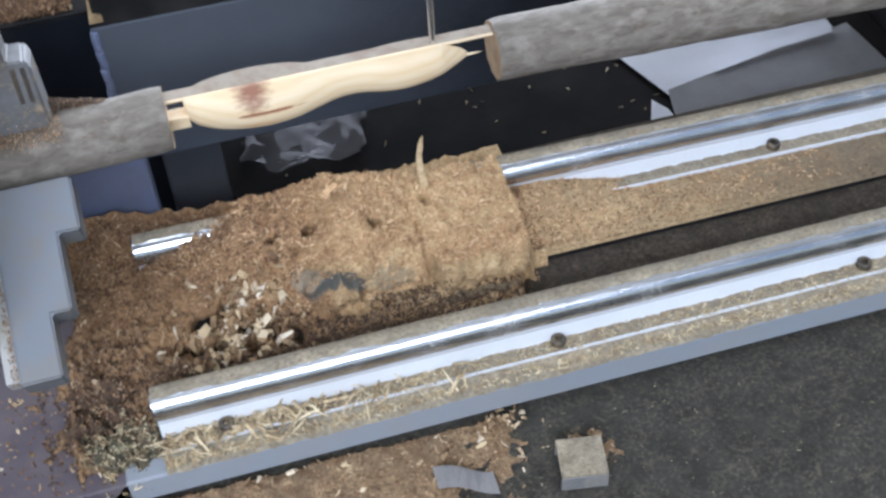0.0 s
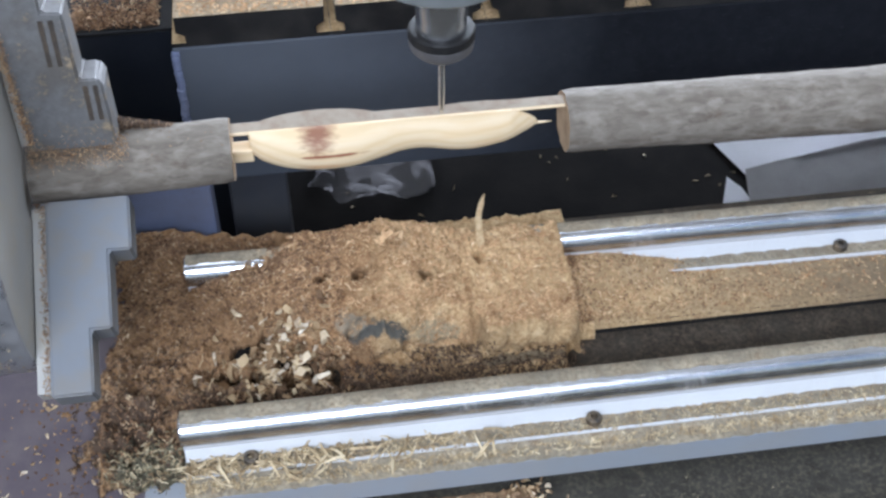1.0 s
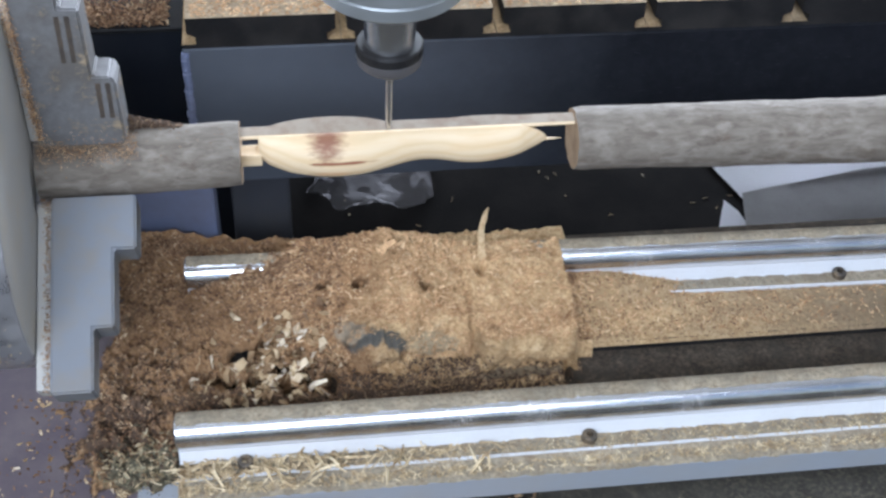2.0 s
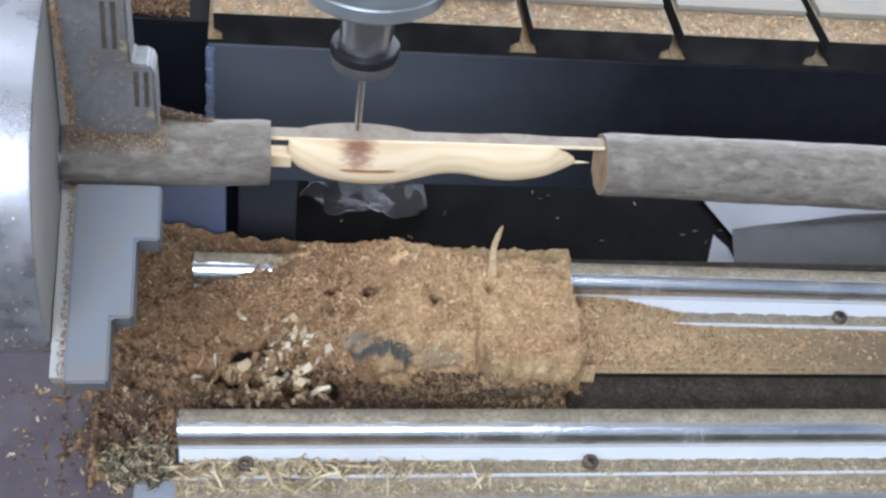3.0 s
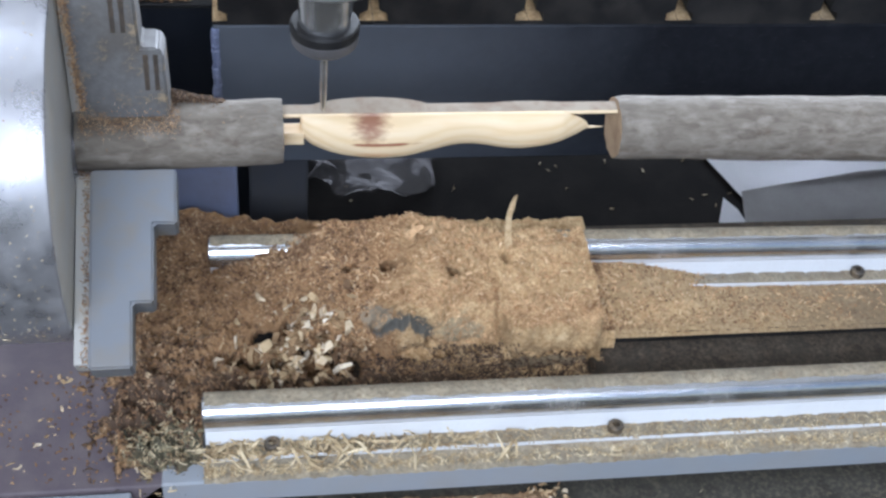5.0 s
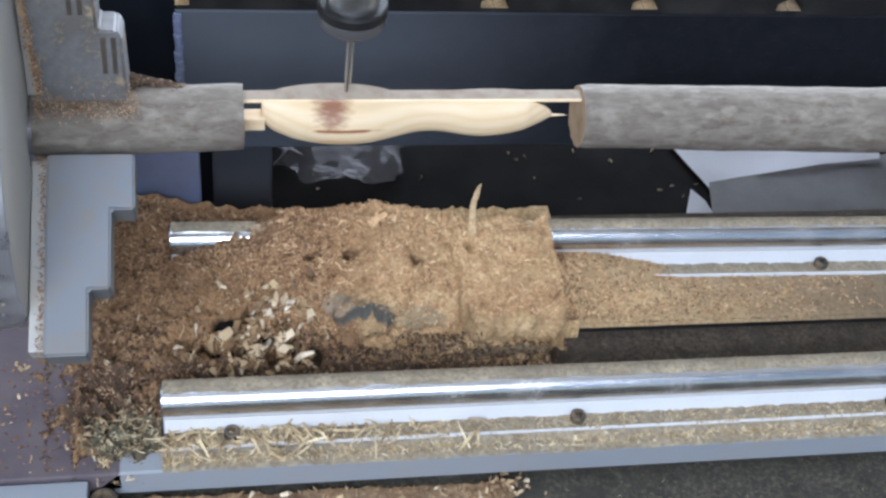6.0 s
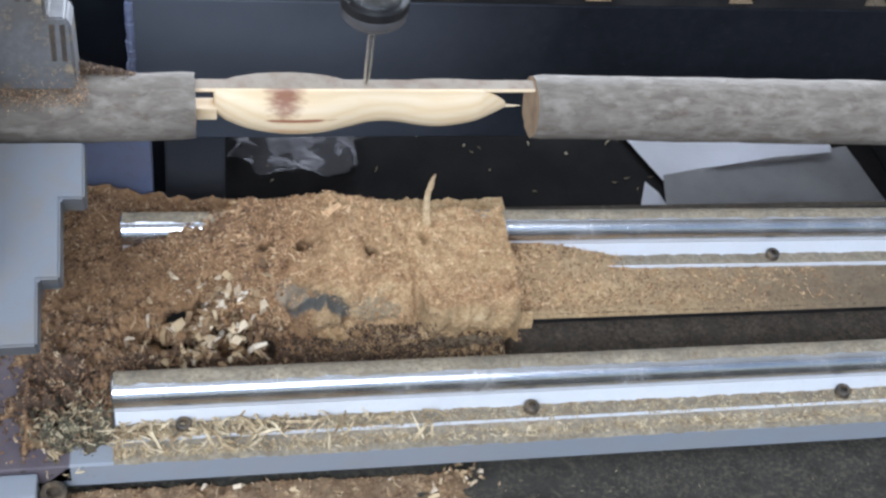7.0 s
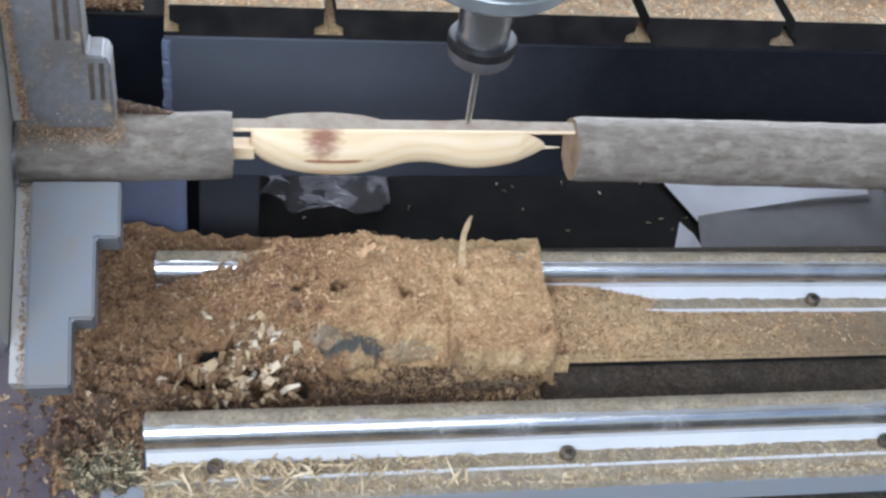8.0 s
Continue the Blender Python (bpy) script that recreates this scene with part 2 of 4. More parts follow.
def bark():
    m, n, l, b = material("weathered_log", (0.3, 0.27, 0.22), 0.85)
    v = coords(n, l, (16, 55, 55))
    c = ramp(n, l, noise_tex(n, l, v, 4, 6, 0.65, 0.6), [(0.28, (0.098, 0.077, 0.060)), (0.5, (0.158, 0.134, 0.108)), (0.75, (0.220, 0.194, 0.162))])
    w = coords(n, l, (25, 40, 40))
    spots = ramp(n, l, noise_tex(n, l, w, 2.2, 4), [(0.56, GREY(0)), (0.70, GREY(0.65))])
    c = mix(n, l, spots, c, (0.105, 0.075, 0.052))
    pale = ramp(n, l, noise_tex(n, l, coords(n, l, (30, 50, 50)), 2.7, 5), [(0.50, GREY(0)), (0.66, GREY(0.6))])
    c = mix(n, l, pale, c, (0.275, 0.243, 0.206))
    l.new(c, b.inputs["Base Color"])
    bump(n, l, b, noise_tex(n, l, v, 9, 6, 0.7), 0.6, 0.001)
    return m


def fresh_wood():
    m, n, l, b = material("fresh_carved_wood", (0.8, 0.65, 0.42), 0.6)
    v = coords(n, l)
    wv = n.new("ShaderNodeTexWave")
    wv.wave_type, wv.rings_direction = "RINGS", "X"
    wv.inputs["Scale"].default_value = 95
    wv.inputs["Distortion"].default_value = 1.2
    wv.inputs["Detail"].default_value = 2
    wv.inputs["Detail Scale"].default_value = 0.6
    tilt = n.new("ShaderNodeMapping")
    tilt.inputs["Location"].default_value = (0, -0.004, 0.010)
    l.new(v, tilt.inputs["Vector"])
    l.new(tilt.outputs[0], wv.inputs["Vector"])
    c = ramp(n, l, wv.outputs["Fac"], [(0.0, (0.64, 0.48, 0.29)), (0.3, (0.68, 0.525, 0.335)), (1.0, (0.70, 0.55, 0.365))])
    long = ramp(n, l, noise_tex(n, l, coords(n, l, (12, 90, 90)), 3, 5), [(0.42, GREY(0)), (0.75, GREY(0.55))])
    c = mix(n, l, long, c, (0.66, 0.45, 0.24))
    # a brown knot stain on the thick lobe, with a streak under it
    def blot(centre, scale, lo, hi, amount):
        mp = n.new("ShaderNodeMapping")
        mp.inputs["Location"].default_value = [-k * s for k, s in zip(centre, scale)]
        mp.inputs["Scale"].default_value = scale
        wob = n.new("ShaderNodeVectorMath")
        wob.operation = "LENGTH"
        l.new(v, mp.inputs["Vector"])
        l.new(mp.outputs[0], wob.inputs[0])
        add = n.new("ShaderNodeMath")
        add.operation = "MULTIPLY_ADD"
        l.new(noise_tex(n, l, coords(n, l, (60, 160, 160)), 3, 4), add.inputs[0])
        add.inputs[1].default_value = 0.7
        l.new(wob.outputs["Value"], add.inputs[2])
        return ramp(n, l, add.outputs[0], [(lo, GREY(amount)), (hi, GREY(0))])
    c = mix(n, l, blot((0.0925, -0.005, 0.0095), (54, 40, 52), 0.55, 1.35, 0.95), c, (0.22, 0.085, 0.045))
    c = mix(n, l, blot((0.0985, -0.012, 0.0003), (34, 50, 560), 0.75, 1.25, 0.95), c, (0.26, 0.09, 0.05))
    c = mix(n, l, blot((0.0945, -0.010, -0.007), (48, 60, 260), 0.6, 1.5, 0.5), c, (0.60, 0.30, 0.14))
    c = mix(n, l, blot((0.185, -0.010, -0.003), (45, 60, 240), 0.5, 1.5, 0.3), c, (0.70, 0.42, 0.20))
    l.new(c, b.inputs["Base Color"])
    bump(n, l, b, wv.outputs["Fac"], 0.08, 0.0004)
    return m


BARK, WOOD = bark(), fresh_wood()
SKIN = painted("dirty_cut_wood", (0.33, 0.28, 0.22), (0.20, 0.12, 0.08), 0.85, 0.0, 0.6, 120)
ENDGRAIN = painted("dirty_end_grain", (0.42, 0.30, 0.19), (0.22, 0.13, 0.08), 0.85, 0.0, 0.6, 90)


# ---- building helpers ----
def part(name, bm, mat, parent=None, label="", smooth=False):
    me = bpy.data.meshes.new(name)
    bm.normal_update()
    bm.to_mesh(me)
    bm.free()
    for k in (mat if isinstance(mat, (list, tuple)) else [mat]):
        me.materials.append(k)
    if smooth:
        me.shade_smooth()
    ob = new(name, me)
    if parent is not None:
        ob.parent = parent
    if label:
        tagged(ob, label)
    return ob


def box(bm, lo, hi, bevel=0.0, seg=2):
    c = [(a + b) / 2 for a, b in zip(lo, hi)]
    s = [max(b - a, 1e-5) for a, b in zip(lo, hi)]
    r = bmesh.ops.create_cube(bm, size=1, matrix=Matrix.LocRotScale(c, None, s))
    if bevel:
        es = list({e for v in r["verts"] for e in v.link_edges})
        bmesh.ops.bevel(bm, geom=es, offset=bevel, segments=seg, affect="EDGES", profile=0.5)
    return bm


def box_bm(lo, hi, bevel=0.0, seg=2):
    return box(bmesh.new(), lo, hi, bevel, seg)


def extrude_x(outline, x0, x1, skew=None):
    """A prism along x from a (y, z) outline; skew(y, z) shifts its first end along x."""
    bm = bmesh.new()
    a = [bm.verts.new((x0 + (skew(y, z) if skew else 0), y, z)) for y, z in outline]
    b = [bm.verts.new((x1, y, z)) for y, z in outline]
    k = len(outline)
    for i in range(k):
        bm.faces.new((a[i], a[(i + 1) % k], b[(i + 1) % k], b[i]))
    bm.faces.new(a[::-1])
    bm.faces.new(b)
    bmesh.ops.recalc_face_normals(bm, faces=bm.faces)
    return bm


def lathe(profile, steps=48, axis="Z"):
    """A turned solid: profile of (radius, height) from bottom to top."""
    bm = bmesh.new()
    rings = []
    for r, h in profile:
        ring = []
        for i in range(steps):
            a = 2 * math.pi * i / steps
            p = (r * math.cos(a), r * math.sin(a), h) if axis == "Z" else (h, r * math.cos(a), r * math.sin(a))
            ring.append(bm.verts.new(p))
        rings.append(ring)
    for p, q in zip(rings, rings[1:]):
        for i in range(steps):
            bm.faces.new((p[i], p[(i + 1) % steps], q[(i + 1) % steps], q[i]))
    bm.faces.new(rings[0][::-1])
    bm.faces.new(rings[-1])
    bmesh.ops.recalc_face_normals(bm, faces=bm.faces)
    for e in bm.edges:
        if len(e.link_faces) == 2 and e.calc_face_angle(0) > radians(30):
            e.smooth = False
    return bm


def empty(name, label, category, m=None, group=""):
    ob = new(name)
    if m is not None:
        ob.matrix_world = m
    return tagged(ob, label, category, group)


# ---- the shed ----
FLOOR_Z = -0.25
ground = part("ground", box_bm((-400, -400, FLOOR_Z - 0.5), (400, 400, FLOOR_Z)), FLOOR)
tagged(ground, "dark grimy concrete floor strewn with dust", "floor", kind="structure")
# unseen wall, its opening made up to let the rear fill through
north = bmesh.new()
for lo, hi in (((-2.6, FLOOR_Z), (0.1, 2.75)), ((1.7, FLOOR_Z), (2.6, 2.75)), ((0.1, 1.55), (1.7, 2.75)), ((0.1, FLOOR_Z), (1.7, -0.05))):
    box(north, (lo[0], 2.4, lo[1]), (hi[0], 2.55, hi[1]))
tagged(part("wall_north", north, WALL), "plain plastered unseen rear wall with an opening for the added fill light", "wall", kind="structure")
tagged(part("wall_west", box_bm((-2.75, -2.5, FLOOR_Z), (-2.6, 2.55, 2.75)), WALL), "plain plastered side wall of the workshop", "wall", kind="structure")
tagged(part("wall_east", box_bm((2.6, -2.5, FLOOR_Z), (2.75, 2.55, 2.75)), WALL), "plain plastered side wall of the workshop", "wall", kind="structure")
roof = bmesh.new()
for lo, hi in (((-2.75, -2.5), (2.75, -0.05)), ((-2.75, 1.15), (2.75, 2.55)), ((-2.75, -0.05), (-1.25, 1.15)), ((1.05, -0.05), (2.75, 1.15))):
    box(roof, (*lo, 2.75), (*hi, 2.83))
tagged(part("ceiling", roof, WALL), "plain shed roof with a roof light opening", "ceiling", kind="structure")

AX_Y, AX_Z = 0.076, 0.167   # the log on the rotary axis
CH_Y, CH_Z = 0.074, 0.160   # the chuck


# ---- rails ----
def dust_arc(x0, x1, r, a0, a1, step):
    """A ragged skin of dust on the upper back of a shaft."""
    verts, faces = [], []
    nx, na = int((x1 - x0) / step), 8
    for i in range(nx + 1):
        x = x0 + step * i
        e0 = a1 + 7 * noise.noise((x * 90, 3.3, r)) + 5 * noise.noise((x * 400, 1.3, r))
        for k in range(na + 1):
            a = radians(a0 + (e0 - a0) * k / na)
            q = r + (0.0005 + 0.0003 * noise.noise((x * 600, a * 9, 1))) * (0.25 if k in (0, na) else 1)
            verts.append((x, q * math.cos(a), 0.027 + q * math.sin(a)))
    for i in range(nx):
        for k in range(na):
            a = i * (na + 1) + k
            faces.append((a, a + 1, a + na + 2, a + na + 1))
    me = bpy.data.meshes.new("dust_film")
    me.from_pydata(verts, [], faces)
    me.materials.append(RAILDUST)
    me.shade_smooth()
    return new("dust_film", me)


def dust_strip(x0, x1, section, amp, mat, step=0.0013):
    """A loose dust layer of the (y, z) section along x, with a ragged top."""
    verts, faces = [], []
    nx, k = int((x1 - x0) / step), len(section)
    for i in range(nx + 1):
        x = x0 + step * i
        for j, (y, z) in enumerate(section):
            f = amp * (noise.noise((x * 170, y * 170, 5)) + 0.7 * noise.noise((x * 520, y * 520, 9)))
            verts.append((x, y + (0.6 * f if j in (0, k - 1) else 0), z + f))
    for i in range(nx):
        for j in range(k - 1):
            a = i * k + j
            faces.append((a, a + k, a + k + 1, a + 1))
    me = bpy.data.meshes.new("dust_layer")
    me.from_pydata(verts, [], faces)
    me.materials.append(mat)
    me.shade_smooth()
    return new("dust_layer", me)


def rail(y, x0, turn, label):
    thing = empty("linear_rail", label, "linear rail", pose(0, y, 0, 0, 0, turn), "linear rails")
    rod = lathe([(0.0092, x0), (0.0100, x0 + 0.0008), (0.0100, 1.0)], 40, "X")
    bmesh.ops.translate(rod, verts=rod.verts, vec=(0, 0, 0.027))
    part("rod", rod, STEEL, thing, "polished round steel shaft", True)
    prof = [(-0.0185, 0.0), (-0.0185, 0.0062), (-0.0184, 0.0069), (-0.0179, 0.0069), (-0.0177, 0.0058), (-0.0102, 0.0058), (-0.0086, 0.0070), (-0.0064, 0.0160), (-0.0078, 0.0205),
            (0.0078, 0.0205), (0.0064, 0.0160), (0.0086, 0.0070), (0.0102, 0.0058), (0.0177, 0.0058), (0.0179, 0.0069), (0.0184, 0.0069), (0.0185, 0.0062), (0.0185, 0.0)]
    part("support", extrude_x(prof, x0 + 0.001, 1.0), ALU, thing, "bright aluminium rail support")
    coat = dust_arc(x0 + 0.001, 0.62, 0.0100, 25, 112, 0.0014)
    coat.parent = thing
    tagged(coat, "grey dust settled along the shaft", kind="stuff")
    layer = dust_strip(x0 + 0.001, 0.62, [(-0.0178, 0.0058), (-0.0155, 0.0065), (-0.0125, 0.0066), (-0.0105, 0.0066), (-0.0088, 0.0070), (-0.0080, 0.0070)], 0.0006, RAILDUST)
    layer.parent = thing
    tagged(layer, "tan dust lying on the rail flange", kind="stuff")
    for i in range(5):
        bx = 0.038 + 0.2 * i - (0.004 if y > 0.1 else 0)
        bm = lathe([(0.0040, 0.0066), (0.0046, 0.0072), (0.0046, 0.0108), (0.0040, 0.0116), (0.0022, 0.0116), (0.0021, 0.0090)], 18)
        bmesh.ops.translate(bm, verts=bm.verts, vec=(bx, -0.0120, 0))
        part("bolt", bm, BOLT, thing, "dusty black socket screw")
    return thing


rail(0.003, 0.0, 0, "round steel linear rail on a bright aluminium support")
rail(0.1275, 0.003, -0.9, "round steel linear rail half buried in sawdust")

# ---- the base under the rails ----
TROUGH = -0.011
base = empty("machine_base", "grey steel base frame carrying the rails", "machine base")
part("front_beam", extrude_x([(-0.0255, -0.0195), (-0.0255, -0.002), (-0.0245, -0.0005), (0.030, -0.0005), (0.030, -0.0195)], -0.022, 1.0, lambda y, z: 0.9 * z), FRAME, base, "grey painted steel front beam")
# black finish paints the dark gap of shade at the step's front edge
part("rear_plate", box_bm((-0.02, 0.0705, -0.0095), (1.0, 0.165, -0.0005), 0.0012), BLACK, base, "steel plate caked with dust")
# coloured darker than the dust around it to hold the shade
part("trough", box_bm((-0.02, 0.031, -0.04), (1.0, 0.18, TROUGH)), SHADEDDUST, base, "dusty trough between the rails")
part("head_plate", box_bm((-0.32, -0.0255, -0.016), (-0.022, 0.19, -0.0015), 0.001), PLATE, base, "purple-brown painted plate under the chuck")
part("cross_member", box_bm((-0.32, -0.042, -0.022), (-0.040, -0.0265, -0.004), 0.001), FRAME, base, "grey painted cross member")
part("foot", box_bm((-0.3, 0.0, FLOOR_Z), (-0.24, 0.16, -0.016), 0.002), FRAME, base)
part("foot", box_bm((0.9, 0.0, FLOOR_Z), (0.96, 0.16, -0.0405), 0.002), FRAME, base)
bm = lathe([(0.0075, -0.020), (0.0075, -0.0120), (0.0068, -0.0112), (0.0040, -0.0112), (0.0038, -0.0150)], 24)
bmesh.ops.translate(bm, verts=bm.verts, vec=(-0.032, -0.034, 0.000))
part("bolt", bm, BOLT, base, "black socket screw")
skirt = dust_strip(0.0, 0.62, [(-0.0258, -0.0016), (-0.0245, 0.0004), (-0.0220, 0.0010), (-0.0190, 0.0018), (-0.0165, 0.0034), (-0.0150, 0.0050)], 0.0008, RAILDUST)
skirt.parent = base
tagged(skirt, "dust banked along the beam edge", kind="stuff")
TRAY = -0.027
tray = part("chip_tray", box_bm((-0.4, -0.45, -0.075), (1.1, -0.0005, TRAY), 0.002), TRAYDUST)
tagged(tray, "dark dusty tray below the rails littered with chips", "tray")
part("tray_leg", box_bm((-0.38, -0.43, FLOOR_Z), (-0.34, -0.39, -0.0755)), FRAME, tray)
part("tray_leg", box_bm((1.04, -0.43, FLOOR_Z), (1.08, -0.39, -0.0755)), FRAME, tray)


# ---- chuck ----
chuck = empty("lathe_chuck", "three-jaw steel lathe chuck dusted with sawdust", "chuck", pose(0, CH_Y, CH_Z))
body = part("chuck_body", lathe([(0.092, -0.21), (0.096, -0.206), (0.0995, -0.150), (0.0995, -0.0595), (0.0990, -0.0580), (0.0980, -0.0575), (0.025, -0.0570), (0.024, -0.064), (0.010, -0.065)], 96, "X"), [CHUCK, CHUCKFACE], chuck, "ground steel chuck body", True)
# faces towards +x take the paler colour with the painted side light
for f in body.data.polygons:
    f.material_index = 1 if f.normal.x > 0.9 else 0
part("mounting_spindle", lathe([(0.05, -0.32), (0.05, -0.21)], 48, "X"), CHUCK, chuck)


def jaw(angle, mat, label, off, profile, slots):
    """A stepped jaw on its slide: local y is radial, z its thickness."""
    h, k = 0.0100, len(profile)
    bm = bmesh.new()
    a = [bm.verts.new((x, r, off - h)) for x, r in profile]
    b = [bm.verts.new((x, r, off + h)) for x, r in profile]
    for i in range(k):
        bm.faces.new((a[i], a[(i + 1) % k], b[(i + 1) % k], b[i]))
    bm.faces.new(a[::-1])
    bm.faces.new(b)
    bmesh.ops.recalc_face_normals(bm, faces=bm.faces)
    bmesh.ops.bevel(bm, geom=list(bm.edges), offset=0.0011, segments=3, affect="EDGES")
    for v in bm.verts:    # knocked and rounded edges
        v.co += 0.0003 * Vector((noise.noise(v.co * 210), noise.noise(v.co * 190 + Vector((3, 0, 0))), 0))
    ob = part("jaw", bm, mat, chuck, label)
    ob.matrix_basis = pose(0, 0, 0, angle, 0, 0)
    lo, hi = profile[0][1], profile[-1][1]
    part("slide", box_bm((-0.0568, lo + 0.002, off - h + 0.0035), (profile[0][0] + 0.0005, hi - 0.003, off + h - 0.0035), 0.0006), CHUCKFACE, ob, "dusty jaw slide in the chuck face")
    for x, r0, r1 in slots:
        for q in (-0.0024, 0.0024):
            bm = bmesh.new()
            n = 9
            for i in range(n + 1):
                rr = r0 + (r1 - r0) * i / n
                w = 0.0012 + 0.0004 * noise.noise((rr * 400, q * 900, x * 300))
                for sx, sz in ((-w, 0), (w, 0), (w, 0.003), (-w, 0.003)):
                    bm.verts.new((x + q + sx, rr, off + h - 0.0028 + sz))
            bm.verts.ensure_lookup_table()
            for i in range(n):
                for j in range(4):
                    bm.faces.new([bm.verts[m] for m in (4 * i + j, 4 * i + (j + 1) % 4, 4 * i + 4 + (j + 1) % 4, 4 * i + 4 + j)])
            bm.faces.new([bm.verts[m] for m in (3, 2, 1, 0)])
            bm.faces.new([bm.verts[4 * n + m] for m in range(4)])
            bmesh.ops.recalc_face_normals(bm, faces=bm.faces)
            part("groove", bm, SLOTDIRT, ob, "dark slot packed with dust")


LOWER_JAW, UPPER_JAW, REAR_JAW = 207.5, 84.0, -34.0
STEPS = [(-0.0495, 0.0165), (-0.0070, 0.0165), (-0.0070, 0.0460), (-0.0185, 0.0460), (-0.0185, 0.0865), (-0.0288, 0.0865), (-0.0288, 0.1190), (-0.0495, 0.1190)]
RAISED = [(-0.0520, 0.0235), (-0.0085, 0.0235), (-0.0095, 0.0600), (-0.0125, 0.0635), (-0.0205, 0.0635), (-0.0215, 0.1000), (-0.0310, 0.1010), (-0.0310, 0.1290), (-0.0550, 0.1290)]
jaw(LOWER_JAW, JAW, "stepped grey steel jaw", 0.0, STEPS, ())
jaw(UPPER_JAW, JAWDIRTY, "stepped steel jaw coated with dust", 0.0, RAISED, ((-0.0160, 0.040, 0.060), (-0.0300, 0.072, 0.097)))
jaw(REAR_JAW, JAW, "stepped grey steel jaw", 0.0, STEPS, ())


# ---- the log being carved ----
log = empty("wooden_log", "weathered round log with a pale gourd shape carved into it", "log", pose(0, AX_Y, AX_Z))


def log_section(name, x0, x1, r, seed, label, grow, sag, pin):
    bm = bmesh.new()
    steps, rings = 40, max(4, int((x1 - x0) / 0.006))
    prev = None
    for i in range(rings + 1):
        x = x0 + (x1 - x0) * i / rings
        ring = []
        for j in range(steps):
            a = 2 * math.pi * j / steps
            d = 0.0007 * noise.noise((x * 30 + seed, math.cos(a) * 2.2, math.sin(a) * 2.2)) + 0.0003 * noise.noise((x * 150, math.cos(a) * 9, math.sin(a) * 9 + seed))
            rr = (r + d) * (1 + grow * (x - x0)) - (0.0006 if i in (0, rings) else 0)
            jag = 0.0008 * noise.noise((math.cos(a) * 4, math.sin(a) * 4, seed)) if i in (0, rings) else 0
            ring.append(bm.verts.new((x + jag, rr * math.cos(a), rr * math.sin(a) + sag * (x - pin))))
        if prev:
            for j in range(steps):
                bm.faces.new((prev[j], prev[(j + 1) % steps], ring[(j + 1) % steps], ring[j]))
        else:
            bm.faces.new(ring[::-1]).material_index = 1
        prev = ring
    bm.faces.new(prev).material_index = 1
    bmesh.ops.recalc_face_normals(bm, faces=bm.faces)
    for e in bm.edges:
        if len(e.link_faces) == 2 and e.calc_face_angle(0) > radians(40):
            e.smooth = False
    return part(name, bm, [BARK, ENDGRAIN], log, label, True)


log_section("log_butt", -0.0565, 0.0475, 0.0174, 3, "grey weathered log end in the jaws", 0.0, 0.035, 0.0475)
log_section("log_stock", 0.2265, 0.80, 0.0172, 8, "grey weathered uncarved log", 0.38, -0.024, 0.19)

# gourd profile along x: underside radius
GX = [0.057, 0.060, 0.063, 0.075, 0.093, 0.111, 0.126, 0.138, 0.150, 0.166, 0.178, 0.194, 0.205, 0.212]
GR = [0.0022, 0.0050, 0.0073, 0.0120, 0.0147, 0.0142, 0.0111, 0.0084, 0.0081, 0.0105, 0.0108, 0.0083, 0.0040, 0.0004]
EN, EW = 0.0083, 0.0080     # the edge between fresh cut and old skin, across and towards the front


def smooth_interp(x, xs, ys):
    i = max(0, min(len(xs) - 2, int(np.searchsorted(xs, x)) - 1))
    m = [(ys[min(j + 1, len(ys) - 1)] - ys[max(j - 1, 0)]) / (xs[min(j + 1, len(xs) - 1)] - xs[max(j - 1, 0)]) for j in (i, i + 1)]
    h = xs[i + 1] - xs[i]
    t = (x - xs[i]) / h
    return (2 * t**3 - 3 * t**2 + 1) * ys[i] + (t**3 - 2 * t**2 + t) * h * m[0] + (-2 * t**3 + 3 * t**2) * ys[i + 1] + (t**3 - t**2) * h * m[1]


def nw(n_, w_):
    """From the tilted section plane to (y, z)."""
    return 0.645 * n_ - 0.764 * w_, 0.764 * n_ + 0.645 * w_


def gourd():
    bm = bmesh.new()
    prev = None
    count, face, back = 110, 16, 8
    for i in range(count + 1):
        x = 0.057 + (0.212 - 0.057) * i / count
        rb = max(0.0004, smooth_interp(x, GX, GR))
        tip = min(1.0, max(0.0, (0.2123 - x) / 0.016)) ** 0.5
        top = EN * tip
        pts = []
        for k in range(face + 1):
            a = math.pi * k / face
            mid, half = (top - rb) / 2, (top + rb) / 2
            pts.append((mid + half * math.cos(a), EW * tip * (1 - k / face) + (0.42 * rb + 0.002) * math.sin(a) * tip))
        for k in range(1, back):
            a = math.pi * k / back
            mid, half = (top - rb) / 2, (top + rb) / 2
            pts.append((mid - half * math.cos(a), -(0.5 * rb + 0.003) * math.sin(a) * tip))
        ring = [bm.verts.new((x, *nw(*p))) for p in pts]
        if prev:
            for j in range(len(ring)):
                f = bm.faces.new((prev[j], prev[(j + 1) % len(ring)], ring[(j + 1) % len(ring)], ring[j]))
        else:
            bm.faces.new(ring[::-1])
        prev = ring
    bm.faces.new(prev)
    bmesh.ops.recalc_face_normals(bm, faces=bm.faces)
    return part("carved_gourd", bm, WOOD, log, "freshly carved pale gourd shape with a brown stain", True)


